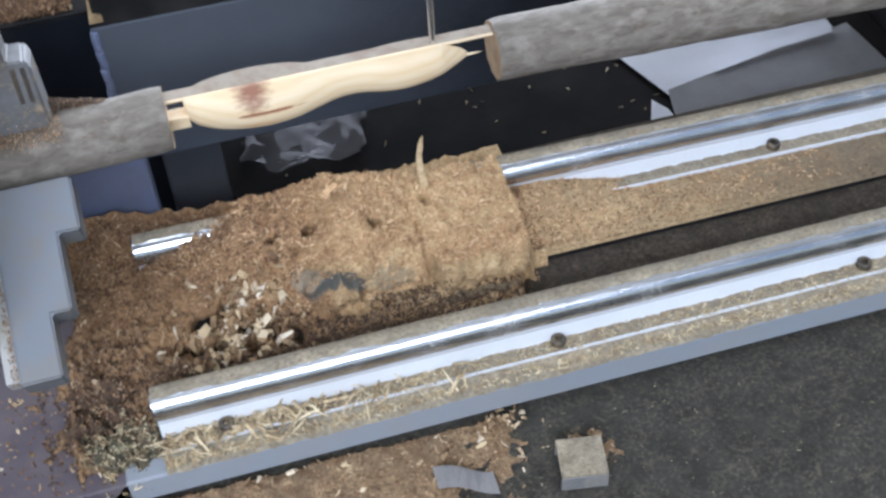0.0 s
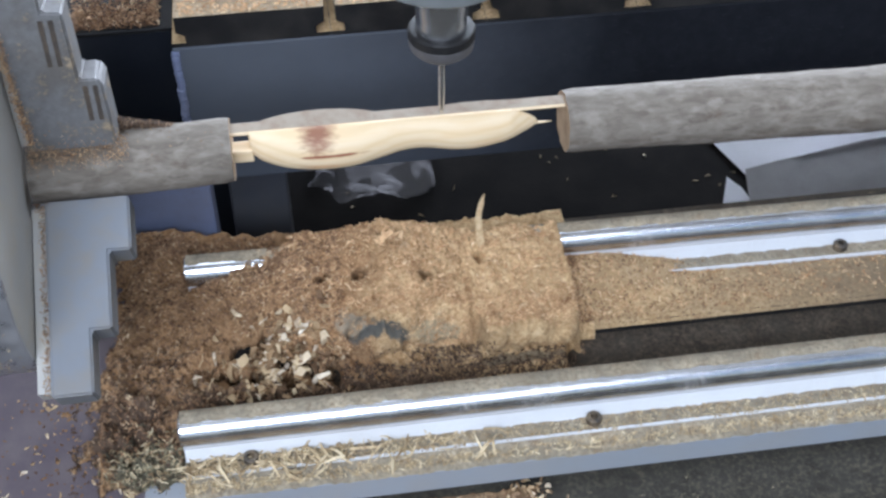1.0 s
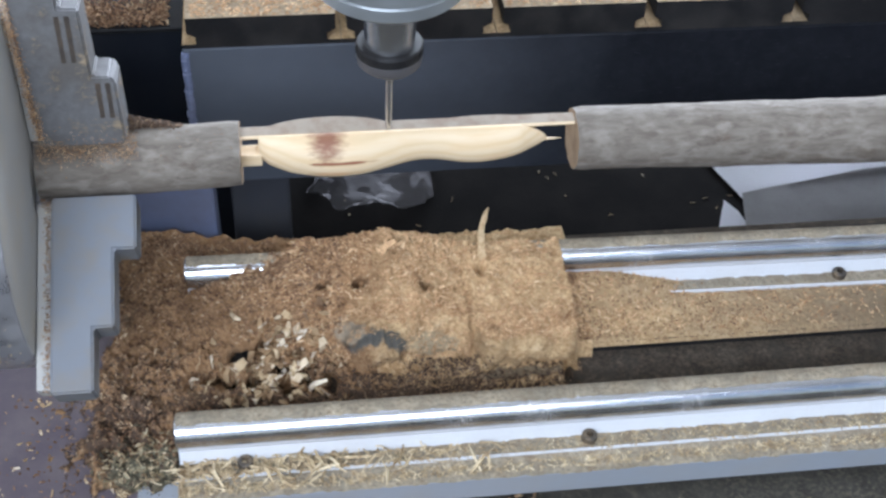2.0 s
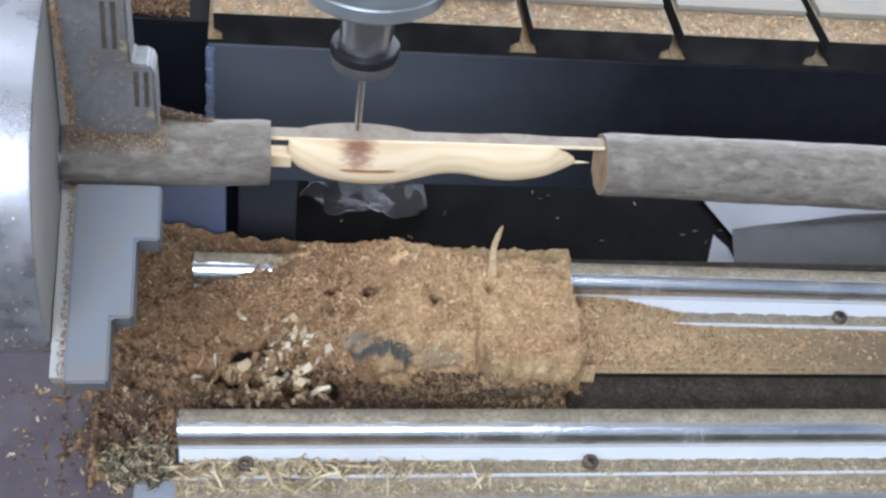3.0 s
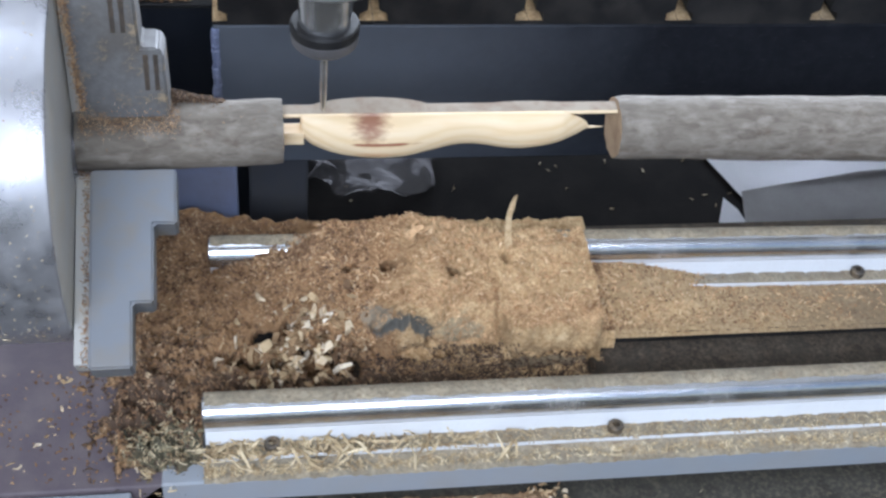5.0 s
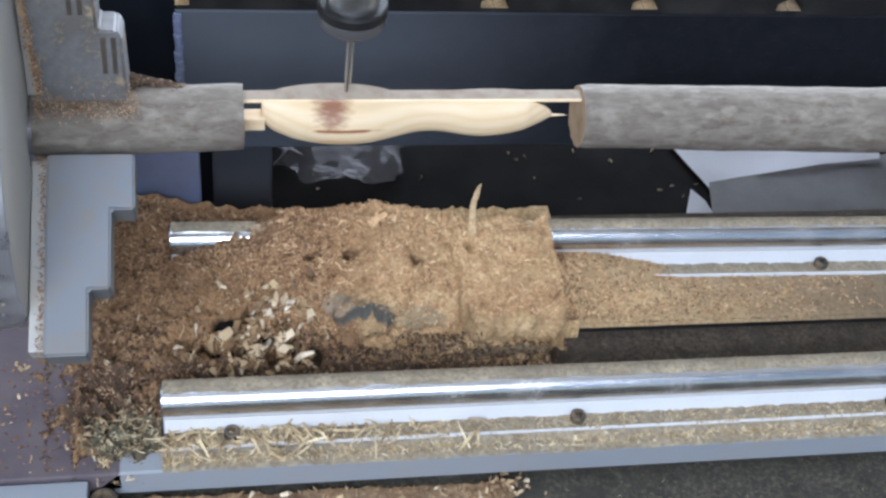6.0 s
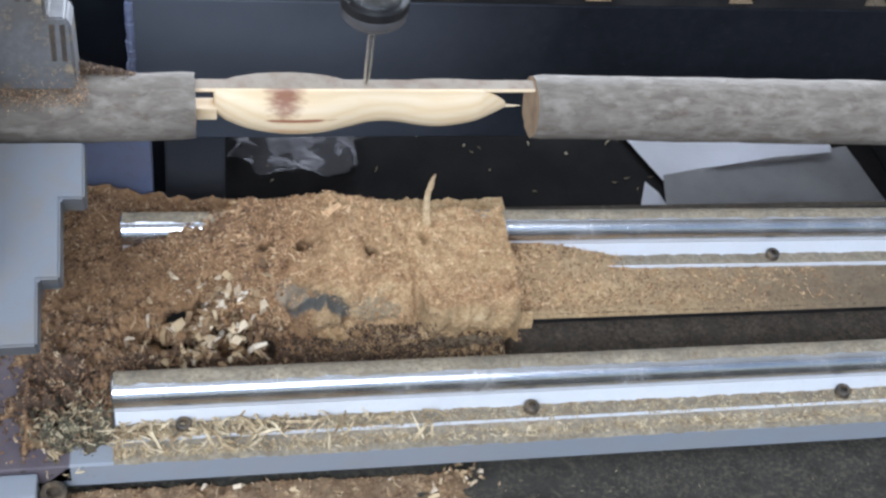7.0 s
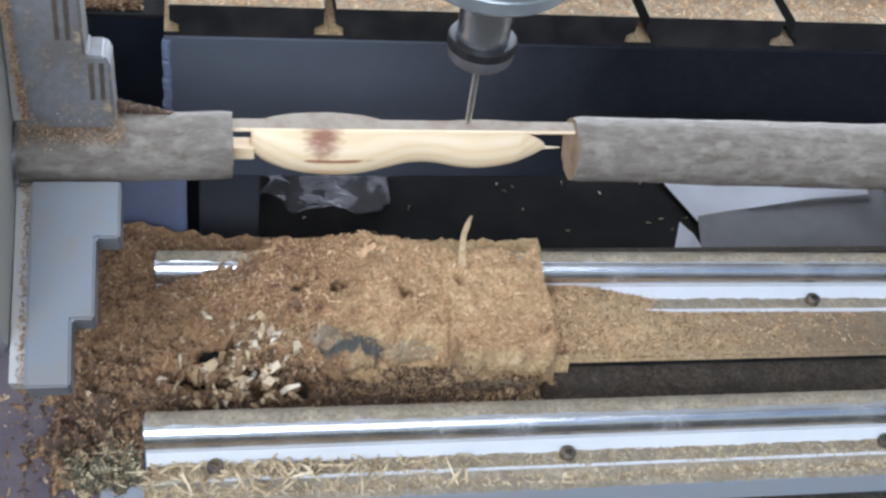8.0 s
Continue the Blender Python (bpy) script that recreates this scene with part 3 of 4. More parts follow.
def skin():
    """The strip of old, not yet finished wood that lies behind the fresh face."""
    bm = bmesh.new()
    prev = None
    count = 120
    for i in range(count + 1):
        x = 0.0470 + (0.2270 - 0.0470) * i / count
        hump = 0.0036 * max(0.0, 1 - ((x - 0.0935) / 0.030) ** 2) ** 0.8 + 0.0007 * max(0.0, 1 - ((x - 0.177) / 0.018) ** 2)
        j = 0.0002 * noise.noise((x * 300, 0, 2))
        pts = [(EN + 0.0003, EW + 0.0001), (EN + 0.0052 + hump + j, EW - 0.0045), (EN + 0.0044 + hump, EW - 0.0066), (EN - 0.0016, EW - 0.0030), (EN - 0.0012, EW - 0.0001)]
        ring = [bm.verts.new((x, *nw(*p))) for p in pts]
        if prev:
            for q in range(5):
                f = bm.faces.new((prev[q], prev[(q + 1) % 5], ring[(q + 1) % 5], ring[q]))
                f.material_index = 0 if q in (0, 1, 2) else 1
        else:
            bm.faces.new(ring[::-1])
        prev = ring
    bm.faces.new(prev)
    bmesh.ops.recalc_face_normals(bm, faces=bm.faces)
    return part("uncut_strip", bm, [SKIN, WOOD], log, "grey strip of uncut wood")


gourd()
skin()
stub = bmesh.new()
box(stub, (0.0468, -0.005, -0.0055), (0.0585, 0.004, 0.0022), 0.0006)
part("neck_stub", stub, WOOD, log, "short pale neck of wood")
part("splinter", lathe([(0.0009, 0.2110), (0.0006, 0.2160), (0.0001, 0.2205)], 8, "X"), WOOD, log, "thin pointed splinter")


# ---- table of the router ----
table = empty("router_table", "router table with slotted aluminium bed on a dark steel beam", "machine table")
part("front_beam", box_bm((0.0095, 0.2215, 0.019), (1.4, 0.282, 0.131), 0.0012), LIGHTGRADED, table, "dark blue-grey painted steel beam")
part("rear_beam", box_bm((0.0095, 0.95, 0.019), (1.4, 1.01, 0.131), 0.003), BEAM, table)
PITCH, SLOT0 = 0.100, 0.0095
for i in range(15):
    x0, x1 = SLOT0 + PITCH * i, SLOT0 + PITCH * (i + 1)
    # one bed profile: a T slot on both edges
    a, b, zt, zb = 0.0036, 0.009, 0.1535, 0.1313
    o = [(x0 + b, zb + 0.003), (x0 + b, zb + 0.008), (x0 + a, zb + 0.011), (x0 + a, zt), (x1 - a, zt), (x1 - a, zb + 0.011), (x1 - b, zb + 0.008), (x1 - b, zb + 0.003), (x1 - 0.0002, zb + 0.003), (x1 - 0.0002, zb), (x0 + 0.0002, zb), (x0 + 0.0002, zb + 0.003)]
    bm = bmesh.new()
    p = [bm.verts.new((x, 0.2222, z)) for x, z in o]
    q = [bm.verts.new((x, 1.05, z)) for x, z in o]
    for k in range(12):
        bm.faces.new((p[k], p[(k + 1) % 12], q[(k + 1) % 12], q[k]))
    bm.faces.new(p)
    bm.faces.new(q[::-1])
    bmesh.ops.recalc_face_normals(bm, faces=bm.faces)
    for f in bm.faces:
        f.material_index = 0 if f.normal.z < 0.5 else (1 if f.calc_center_median().z > zt - 0.001 else 2)
    bed = part("bed_profile", bm, [BLACK, TABLEDUST, BANKDUST], table, "dark anodised slotted bed profile")
    part("spoil_board", box_bm((x0 + a + 0.0012, 0.2500, zt + 0.0005), (x1 - a - 0.0012, 1.045, zt + 0.0045), 0.0006), BOARD, bed, "worn pale spoil board")
part("table_leg", box_bm((0.029, 0.240, FLOOR_Z), (0.071, 0.280, 0.0185), 0.002), LEGPAINT, table)
part("table_leg", box_bm((1.30, 0.235, FLOOR_Z), (1.34, 0.275, 0.0185), 0.002), BEAM, table)
part("table_leg", box_bm((0.013, 0.96, FLOOR_Z), (0.053, 1.0, 0.0185), 0.002), BEAM, table)
part("table_leg", box_bm((1.30, 0.96, FLOOR_Z), (1.34, 1.0, 0.0185), 0.002), BEAM, table)
post = part("steel_post", box_bm((-0.060, 0.1850, FLOOR_Z), (0.0215, 0.212, 0.060), 0.002), BLUEPAINT)
weld = lathe([(0.0021 + 0.0009 * math.sin(k * 1.9) ** 2 + 0.0007 * noise.noise((k * 0.8, 2, 1)), 0.022 + 0.00135 * k) for k in range(80)], 12)
for v in weld.verts:
    v.co.x += 0.0108 + 0.0012 * noise.noise((v.co.z * 120, 1, 1))
    v.co.y += 0.2215
part("weld_bead", weld, BLUEPAINT, table, "rough pale weld seam", True)
tagged(post, "blue-grey painted steel post beside the table leg", "post")
cab = empty("side_cabinet", "dark blue painted steel cabinet behind the chuck", "cabinet")
part("body", box_bm((-0.40, 0.325, FLOOR_Z), (0.060, 0.72, 0.0760), 0.003), BEAM, cab)
part("top", box_bm((-0.405, 0.320, 0.0765), (0.064, 0.725, 0.0800), 0.001), BLACK, cab, "dark dusty top plate")


# ---- spindle ----
SPIN_Y = 0.077
spindle = empty("router_spindle", "steel router spindle with a thin cutter over the log", "spindle")
part("cutter", lathe([(0.0004, 0.0), (0.0016, 0.0010), (0.0019, 0.012), (0.0020, 0.014), (0.0020, 0.052)], 16), STEEL, spindle, "thin steel milling bit", True)
nut = part("collet_nut", lathe([(0.0060, 0.0410), (0.0095, 0.0412), (0.0140, 0.0425), (0.0164, 0.0450), (0.0168, 0.0475), (0.0168, 0.0500), (0.0160, 0.0505)], 48), NUT, spindle, "dark burnished collet nut", True)
part("nut_ring", lathe([(0.0158, 0.0498), (0.0170, 0.0506), (0.0170, 0.0550), (0.0162, 0.0560), (0.0135, 0.0562)], 48), BLACK, nut, "black upper ring", True)
for k in range(6):
    bm = box_bm((0.0150, -0.0022, 0.0512), (0.01715, 0.0022, 0.0555), 0.0004)
    bmesh.ops.rotate(bm, verts=bm.verts, cent=(0, 0, 0), matrix=Matrix.Rotation(k * math.pi / 3, 3, "Z"))
    part("spanner_flat", bm, BLACK, nut)
part("spindle_nose", lathe([(0.0126, 0.0555), (0.0130, 0.0560), (0.0130, 0.0660), (0.0134, 0.0664), (0.0134, 0.0960)], 48), STEEL, spindle, "polished spindle nose", True)
part("spindle_flange", lathe([(0.026, 0.0905), (0.0360, 0.0910), (0.0375, 0.0925), (0.0375, 0.0985), (0.0365, 0.0995), (0.0365, 0.1010), (0.0400, 0.1020), (0.0400, 0.34), (0.036, 0.345)], 64), HOUSING, spindle, "bright turned spindle housing", True)


# ---- sawdust ----
def sstep(a, b, v):
    t = min(1.0, max(0.0, (v - a) / (b - a)))
    return t * t * (3 - 2 * t)


RIDGE_X = [-0.12, -0.05, 0.0, 0.046, 0.060, 0.074, 0.096, 0.116, 0.130, 0.146, 0.160, 0.176, 0.190, 0.244, 0.30]
RIDGE_Z = [0.002, 0.014, 0.022, 0.034, 0.037, 0.045, 0.0490, 0.0540, 0.0545, 0.0520, 0.048, 0.0415, 0.0385, 0.0375, 0.0375]


def lump(x, y, cx, cy, sx, sy, h):
    return h * math.exp(-((x - cx) / sx) ** 2 - ((y - cy) / sy) ** 2)


# small caves in the heap: x, y, half width, half depth, how deep
CAVES = [(0.117, 0.0625, 0.020, 0.0034, 0.007), (0.024, 0.0520, 0.0105, 0.0060, 0.026), (0.045, 0.0515, 0.0062, 0.0050, 0.022),
         (0.060, 0.0570, 0.0055, 0.0036, 0.016), (0.036, 0.0720, 0.0068, 0.0036, 0.016), (0.050, 0.0745, 0.0050, 0.0030, 0.014),
         (0.076, 0.0520, 0.0060, 0.0040, 0.015), (0.089, 0.0930, 0.0050, 0.0024, 0.012), (0.110, 0.0920, 0.0046, 0.0032, 0.012),
         (0.152, 0.0880, 0.0040, 0.0024, 0.010), (0.062, 0.0455, 0.0060, 0.0036, 0.014), (0.090, 0.0470, 0.0060, 0.0034, 0.012),
         (0.070, 0.0660, 0.0048, 0.0028, 0.012), (0.187, 0.1040, 0.0022, 0.0040, 0.008)]


def hollow(x, y):
    """How far inside a cave a place is, and how deep the cave is there."""
    best, deep = 0.0, 0.0
    wob = 0.35 * noise.noise((x * 260, y * 260, 9.1)) + 0.25 * noise.noise((x * 90, y * 90, 3.1))
    for cx, cy, sx, sy, h in CAVES:
        q = ((x - cx) / sx) ** 2 + ((y - cy + (0.22 if sx > 0.01 else -0.06) * (x - cx)) / sy) ** 2
        if q < 5:
            w = math.exp(-(max(0.0, q + wob)) ** 2)
            if w > best:
                best, deep = w, w * h
    return best, deep


def pile_height(x, y):
    """Top of the sawdust heap over and between the rails."""
    n1 = noise.noise((x * 38, y * 38, 1.3))
    n2 = noise.noise((x * 120, y * 120, 4.1))
    n3 = noise.noise((x * 420, y * 420, 7.7))
    n4 = noise.noise((x * 900, y * 900, 2.2))
    ridge = float(np.interp(x, RIDGE_X, RIDGE_Z))
    left = sstep(0.13, 0.03, x)
    front = 0.052 + 0.003 * n1 + 0.0025 * n2 + 0.002 * left + 0.005 * sstep(0.125, 0.145, x) * sstep(0.184, 0.176, x) - 0.003 * sstep(0.180, 0.190, x)
    rise = sstep(front, front + 0.015 + 0.005 * n1 + 0.034 * left - 0.005 * sstep(0.17, 0.20, x), y)
    back = 0.012 * sstep(0.012, -0.004, x)
    fall = 1 - sstep(0.128 + back, 0.143 + 2 * back, y + 0.004 * n1)
    edge = 0.244 + 0.003 * n1 + 0.002 * n2 - 0.010 * sstep(0.065, 0.045, y)
    right = 1 - sstep(edge - 0.002, edge + 0.003, x)
    ground_z = TROUGH - 0.0005 if y < 0.0685 else -0.003 + 0.004 * sstep(0.0685, 0.073, y)
    z = ridge * (0.78 + 0.22 * sstep(0.065, 0.115, y)) * rise * fall
    z -= 0.0055 * sstep(0.0042, 0.0, abs(x - 0.179 + 0.10 * (y - 0.08) + 0.0015 * n2)) * rise * sstep(0.110, 0.080, y)
    z += lump(x, y, 0.079, 0.128, 0.008, 0.006, 0.004) - lump(x, y, 0.160, 0.088, 0.016, 0.010, 0.003)
    # rubble along the foot, deeper towards the chuck
    z = max(z, (-0.004 + 0.011 * left + 0.004 * n2) * sstep(0.018, 0.036, y) * sstep(0.20, 0.12, x))
    # dust bank against the far rail, right of the heap
    bank = ground_z + (0.0045 + 0.014 * sstep(0.345, 0.248, x) + 0.0008 * n2) * sstep(0.075, 0.118, y) * (1 - sstep(0.1195, 0.124, y))
    z = bank + (z - bank) * right if x > 0.15 else max(z, ground_z)
    # low spread by the chuck and round the rail ends
    if x < 0.02:
        cover = sstep(-0.058, -0.034, x + 0.010 * n1 + 0.006 * n2 + 0.10 * max(0, 0.03 - y)) * sstep(-0.020, -0.008, y + 0.004 * n2)
        spread = 0.006 + 0.010 * sstep(0.03, 0.13, y) + 0.003 * n1 + 0.002 * n2
        t = sstep(0.02, -0.004, x)
        z = z * (1 - t) + t * (-0.006 + (spread + 0.006) * cover)
        z += lump(x, y, -0.010, 0.150, 0.014, 0.008, 0.010)
    # hollows and holes
    rough = sstep(-0.004, 0.006, z) if x > 0.25 else 1.0
    crumb = abs(noise.noise((x * 75, y * 75, 6.6))) + 0.6 * abs(noise.noise((x * 190, y * 190, 3.9)))
    z += (0.35 - crumb) * (0.0035 + 0.0075 * sstep(0.14, 0.05, x) * sstep(0.10, 0.07, y)) * right * rough
    chunky = (1 + 1.6 * left * sstep(0.10, 0.07, y)) * right
    z += (0.3 + 0.7 * rough) * (0.0020 * n1 * right + 0.0022 * n2 * chunky + 0.0013 * n3 * (0.4 + chunky) + 0.0005 * n4)
    z -= hollow(x, y)[1]
    # the far shaft is swept clean at both ends of the heap
    if 0.113 < y < 0.141 and (x > 0.2435 or -0.002 < x < 0.031):
        z = min(z, (0.018 if y < 0.119 else 0.010) if x > 0.1 else (0.0285 if y < 0.1222 else 0.012))
    return z


def heap_point(x, y):
    """A point of the heap's skin: the steep front hangs over its foot, caves run in under their upper lip."""
    z = heap_surface(x, y)
    y1 = y + 0.75 * hollow(x, y)[1]
    if x > -0.02 and 0.038 < y < 0.11:
        face = sstep(0.040, 0.054, y) * sstep(0.108, 0.080, y) * sstep(-0.02, 0.03, x) * sstep(0.247, 0.240, x)
        foot = sstep(0.016, -0.002, z)
        y1 += face * 0.010 * foot * sstep(0.02, 0.08, x)
        y1 -= face * (0.0045 * noise.noise((x * 48, z * 60, 2.7)) + 0.0024 * noise.noise((x * 130, z * 140, 8.2)) + 0.0012 * noise.noise((x * 380, z * 380, 1.2)))
        seam = sstep(0.0050, 0.0, abs(x - 0.1785 + 0.10 * (y - 0.08) + 0.002 * noise.noise((z * 90, 3, 1))))
        y1 += face * (0.0075 * seam - 0.0030 * sstep(0.180, 0.187, x)) * sstep(-0.002, 0.006, z)
    return x, y1, z


def height_sheet(name, x0, x1, y0, y1, step, top, mat):
    nx, ny = int((x1 - x0) / step), int((y1 - y0) / step)
    verts, faces = [], []
    for i in range(nx + 1):
        for j in range(ny + 1):
            x, y = x0 + step * i, y0 + step * j
            verts.append(heap_point(x, y) if top is heap_surface else (x, y, top(x, y)))
    for i in range(nx):
        for j in range(ny):
            a = i * (ny + 1) + j
            faces.append((a, a + ny + 1, a + ny + 2, a + 1))
    me = bpy.data.meshes.new(name)
    me.from_pydata(verts, [], faces)
    me.materials.append(mat)
    me.shade_smooth()
    return new(name, me)


def heap_surface(x, y):
    if x > -0.001 and y < 0.0235:
        return -0.012
    return pile_height(x, y)


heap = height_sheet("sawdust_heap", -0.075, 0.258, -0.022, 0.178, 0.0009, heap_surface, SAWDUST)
tagged(heap, "loose brown sawdust heaped over and between the rails", "sawdust", kind="stuff")
bank = height_sheet("dust_bank", 0.2574, 0.62, 0.0688, 0.128, 0.0015, heap_surface, BANKDUST)
tagged(bank, "thin tan dust drifted against the far rail", "sawdust", kind="stuff")


def tray_surface(x, y):
    n1, n2 = noise.noise((x * 30, y * 30, 8.3)), noise.noise((x * 160, y * 160, 3.1))
    d = sstep(0.29, 0.10, x + 0.10 * n1) * sstep(-0.16, -0.05, y + 0.02 * n2)
    return TRAY - 0.003 + 0.0065 * d + 0.002 * d * n1 + 0.002 * n2 * (0.3 + d) 


drift = height_sheet("tray_sawdust", -0.05, 0.45, -0.16, -0.0275, 0.002, tray_surface, SPILL)
tagged(drift, "brown sawdust and chips spilled in the tray", "sawdust", kind="stuff")


def flakes(name, count, place, size, mat, label, curl=0.5, seed=1):
    """Small split chips: bent slivers lying at random on a surface; place(rng) gives a point or None, size(rng) length, width, thickness."""
    rng = random.Random(seed)
    verts, faces = [], []
    made = 0
    while made < count:
        p = place(rng)
        made += 1
        if p is None or (p[2] is None or p[2] < 0.06) and hollow(p[0], p[1])[0] > 0.12:
            continue
        if p[2] is None:
            p = (p[0], p[1], (tray_surface if p[1] < -0.027 else heap_surface)(p[0], p[1]) + 0.0003)
        ln, wd, th = size(rng)
        e = Euler((rng.gauss(0, 0.5), rng.gauss(0, curl), rng.uniform(0, 6.3))).to_matrix()
        bend = rng.uniform(-0.25, 0.35) * ln
        k = len(verts)
        for u, h in ((-0.5, 0.0), (0.0, bend), (0.5, 0.0)):
            taper = 1.0 if u == 0 else rng.uniform(0.1, 1.0)
            for sy, sz in ((-0.5, 0), (0.5, 0), (0.5, 1), (-0.5, 1)):
                q = e @ Vector((u * ln, sy * wd * taper, h + sz * th)) + Vector(p)
                verts.append(q[:])
        for r in (0, 4):
            for s in range(4):
                faces.append((k + r + s, k + r + (s + 1) % 4, k + r + 4 + (s + 1) % 4, k + r + 4 + s))
        faces.append((k, k + 3, k + 2, k + 1))
        faces.append((k + 8, k + 9, k + 10, k + 11))
    me = bpy.data.meshes.new(name)
    me.from_pydata(verts, [], faces)
    me.materials.append(mat)
    return tagged(new(name, me), label, "wood chips", kind="stuff")


def on_heap(x0, x1, y0, y1, lift=0.0003):
    def place(r):
        x, y = r.uniform(x0, x1), r.uniform(y0, y1)
        x, yy, z = heap_point(x, y)
        return (x, yy, z + lift) if z > -0.02 else None
    return place


def near(cx, cy, sx, sy, lift=0.001, top=None):
    def place(r):
        x, y = r.gauss(cx, sx), r.gauss(cy, sy)
        return (x, y, top(x, y) + lift) if top else tuple(Vector(heap_point(x, y)) + Vector((0, 0, lift)))
    return place


flakes("sawdust_flakes", 11000, on_heap(0.03, 0.250, 0.057, 0.150), lambda r: (r.uniform(0.0006, 0.0022) * (2.2 if r.random() < 0.08 else 1), r.uniform(0.0002, 0.0006), 0.0002), CHIPS, "tiny brown sawdust flakes covering the heap", seed=2)


flakes("damp_flakes", 9000, on_heap(-0.05, 0.10, 0.0, 0.13), lambda r: (r.uniform(0.001, 0.0045), r.uniform(0.0004, 0.0013), 0.0003), DAMPCHIPS, "dark damp brown chips by the chuck", 0.7, seed=12)
# damp chips whose dark colour also carries the foot's shade
flakes("damp_flakes", 2500, on_heap(0.05, 0.19, 0.028, 0.056), lambda r: (r.uniform(0.001, 0.004), r.uniform(0.0004, 0.0013), 0.0003), DARKCHIPS, "damp chips coloured dark with the shade along the foot of the heap", 0.7, seed=13)
flakes("sawdust_flakes", 4000, on_heap(0.09, 0.246, 0.057, 0.078), lambda r: (r.uniform(0.0008, 0.0030), r.uniform(0.0002, 0.0007), 0.0003), CHIPS, "tan flakes clinging to the steep side of the heap", 0.7, seed=14)
flakes("sawdust_flakes", 420, on_heap(0.06, 0.240, 0.060, 0.135, 0.0006), lambda r: (r.uniform(0.003, 0.0075), r.uniform(0.0006, 0.0016), 0.0004), CHIPS, "larger tan flakes lying on the heap", 0.6, seed=15)
flakes("damp_flakes", 3000, on_heap(-0.05, 0.06, 0.125, 0.174), lambda r: (r.uniform(0.001, 0.0045), r.uniform(0.0004, 0.0011), 0.0003), DAMPCHIPS, "damp brown chips behind the far rail", 0.7, seed=17)
# shade between heap and near rail is put into these chips' colour
flakes("damp_flakes", 4200, on_heap(0.0, 0.247, 0.024, 0.050), lambda r: (r.uniform(0.001, 0.004), r.uniform(0.0004, 0.0011), 0.0003), DARKCHIPS, "chips coloured dark with the shade in the trough at the foot of the heap", 0.6, seed=18)
flakes("white_chips", 240, near(0.055, 0.0575, 0.020, 0.011, 0.0008), lambda r: (r.uniform(0.003, 0.010), r.uniform(0.001, 0.0040), 0.0004), PALE, "pale curled chips lying in a cluster on the heap", 1.2, seed=3)
flakes("white_chips", 170, near(0.056, 0.056, 0.018, 0.012, 0.0025), lambda r: (r.uniform(0.006, 0.014), r.uniform(0.0025, 0.0062), 0.0004), PALE, "broad torn chips standing in the cluster", 1.3, seed=34)
flakes("white_chips", 34, near(0.060, 0.055, 0.014, 0.011, 0.003), lambda r: (r.uniform(0.005, 0.010), r.uniform(0.0022, 0.0045), 0.0004), BRIGHTCHIPS, "large bright curled chips lying on the heap", 1.2, seed=33)
flakes("white_chips", 16, near(0.0625, 0.0745, 0.0045, 0.0035, 0.002), lambda r: (r.uniform(0.005, 0.011), r.uniform(0.002, 0.005), 0.0004), BRIGHTCHIPS, "bright white curled chips on the heap", 0.9, seed=31)
flakes("white_chips", 3, near(0.134, 0.112, 0.003, 0.002, 0.002), lambda r: (r.uniform(0.010, 0.014), r.uniform(0.003, 0.004), 0.0005), CHIPS, "broad tan flake lying on top of the heap", 0.2, seed=35)


def on_band(x0, x1, y0, y1, z):
    return lambda r: (r.uniform(x0, x1), r.uniform(y0, y1), z(r) if callable(z) else z)


flakes("straw_shavings", 26, lambda r: (abs(r.gauss(0.085, 0.045)), r.uniform(-0.024, -0.008), 0.0096), lambda r: (r.uniform(0.012, 0.021), r.uniform(0.0011, 0.0020), 0.0006), STRAW, "long pale shavings lying across the rail flange", 0.10, seed=45)
flakes("straw_shavings", 170, lambda r: (abs(r.gauss(0.05, 0.055)), r.uniform(-0.0185, -0.005), 0.0086), lambda r: (r.uniform(0.004, 0.014), r.uniform(0.0006, 0.0012), 0.0005), STRAW, "pale straw-like shavings lying on the rail flange", 0.12, seed=4)
flakes("rail_chips", 1600, lambda r: (r.random() ** 1.3 * 0.6, r.uniform(-0.0165, -0.0060), 0.0072), lambda r: (r.uniform(0.0008, 0.003), r.uniform(0.0004, 0.0009), 0.0003), STRAW, "fine chips lying on the rail flange", 0.4, seed=5)
flakes("damp_flakes", 900, lambda r: (r.gauss(-0.022, 0.012), r.gauss(-0.004, 0.010), None), lambda r: (r.uniform(0.001, 0.006), r.uniform(0.0005, 0.0014), 0.0004), OLIVECHIPS, "grey-brown chips piled at the rail end", 0.6, seed=16)
flakes("straw_shavings", 220, lambda r: (r.gauss(-0.022, 0.012), r.gauss(-0.006, 0.010), None), lambda r: (r.uniform(0.002, 0.010), r.uniform(0.0005, 0.0012), 0.0005), STRAW, "pale shavings heaped at the rail end", 0.5, seed=6)
flakes("plate_chips", 55, on_band(-0.14, -0.035, -0.018, 0.06, -0.0010), lambda r: (r.uniform(0.001, 0.006), r.uniform(0.0006, 0.0025), 0.0005), PALE, "scattered pale chips on the painted plate", 0.3, seed=7)
flakes("bank_chips", 1500, lambda r: (0.248 + r.random() ** 2.6 * 0.34, r.uniform(0.072, 0.119), None), lambda r: (r.uniform(0.0008, 0.003), r.uniform(0.0004, 0.001), 0.0003), DAMPCHIPS, "fine chips on the drifted dust", 0.5, seed=8)
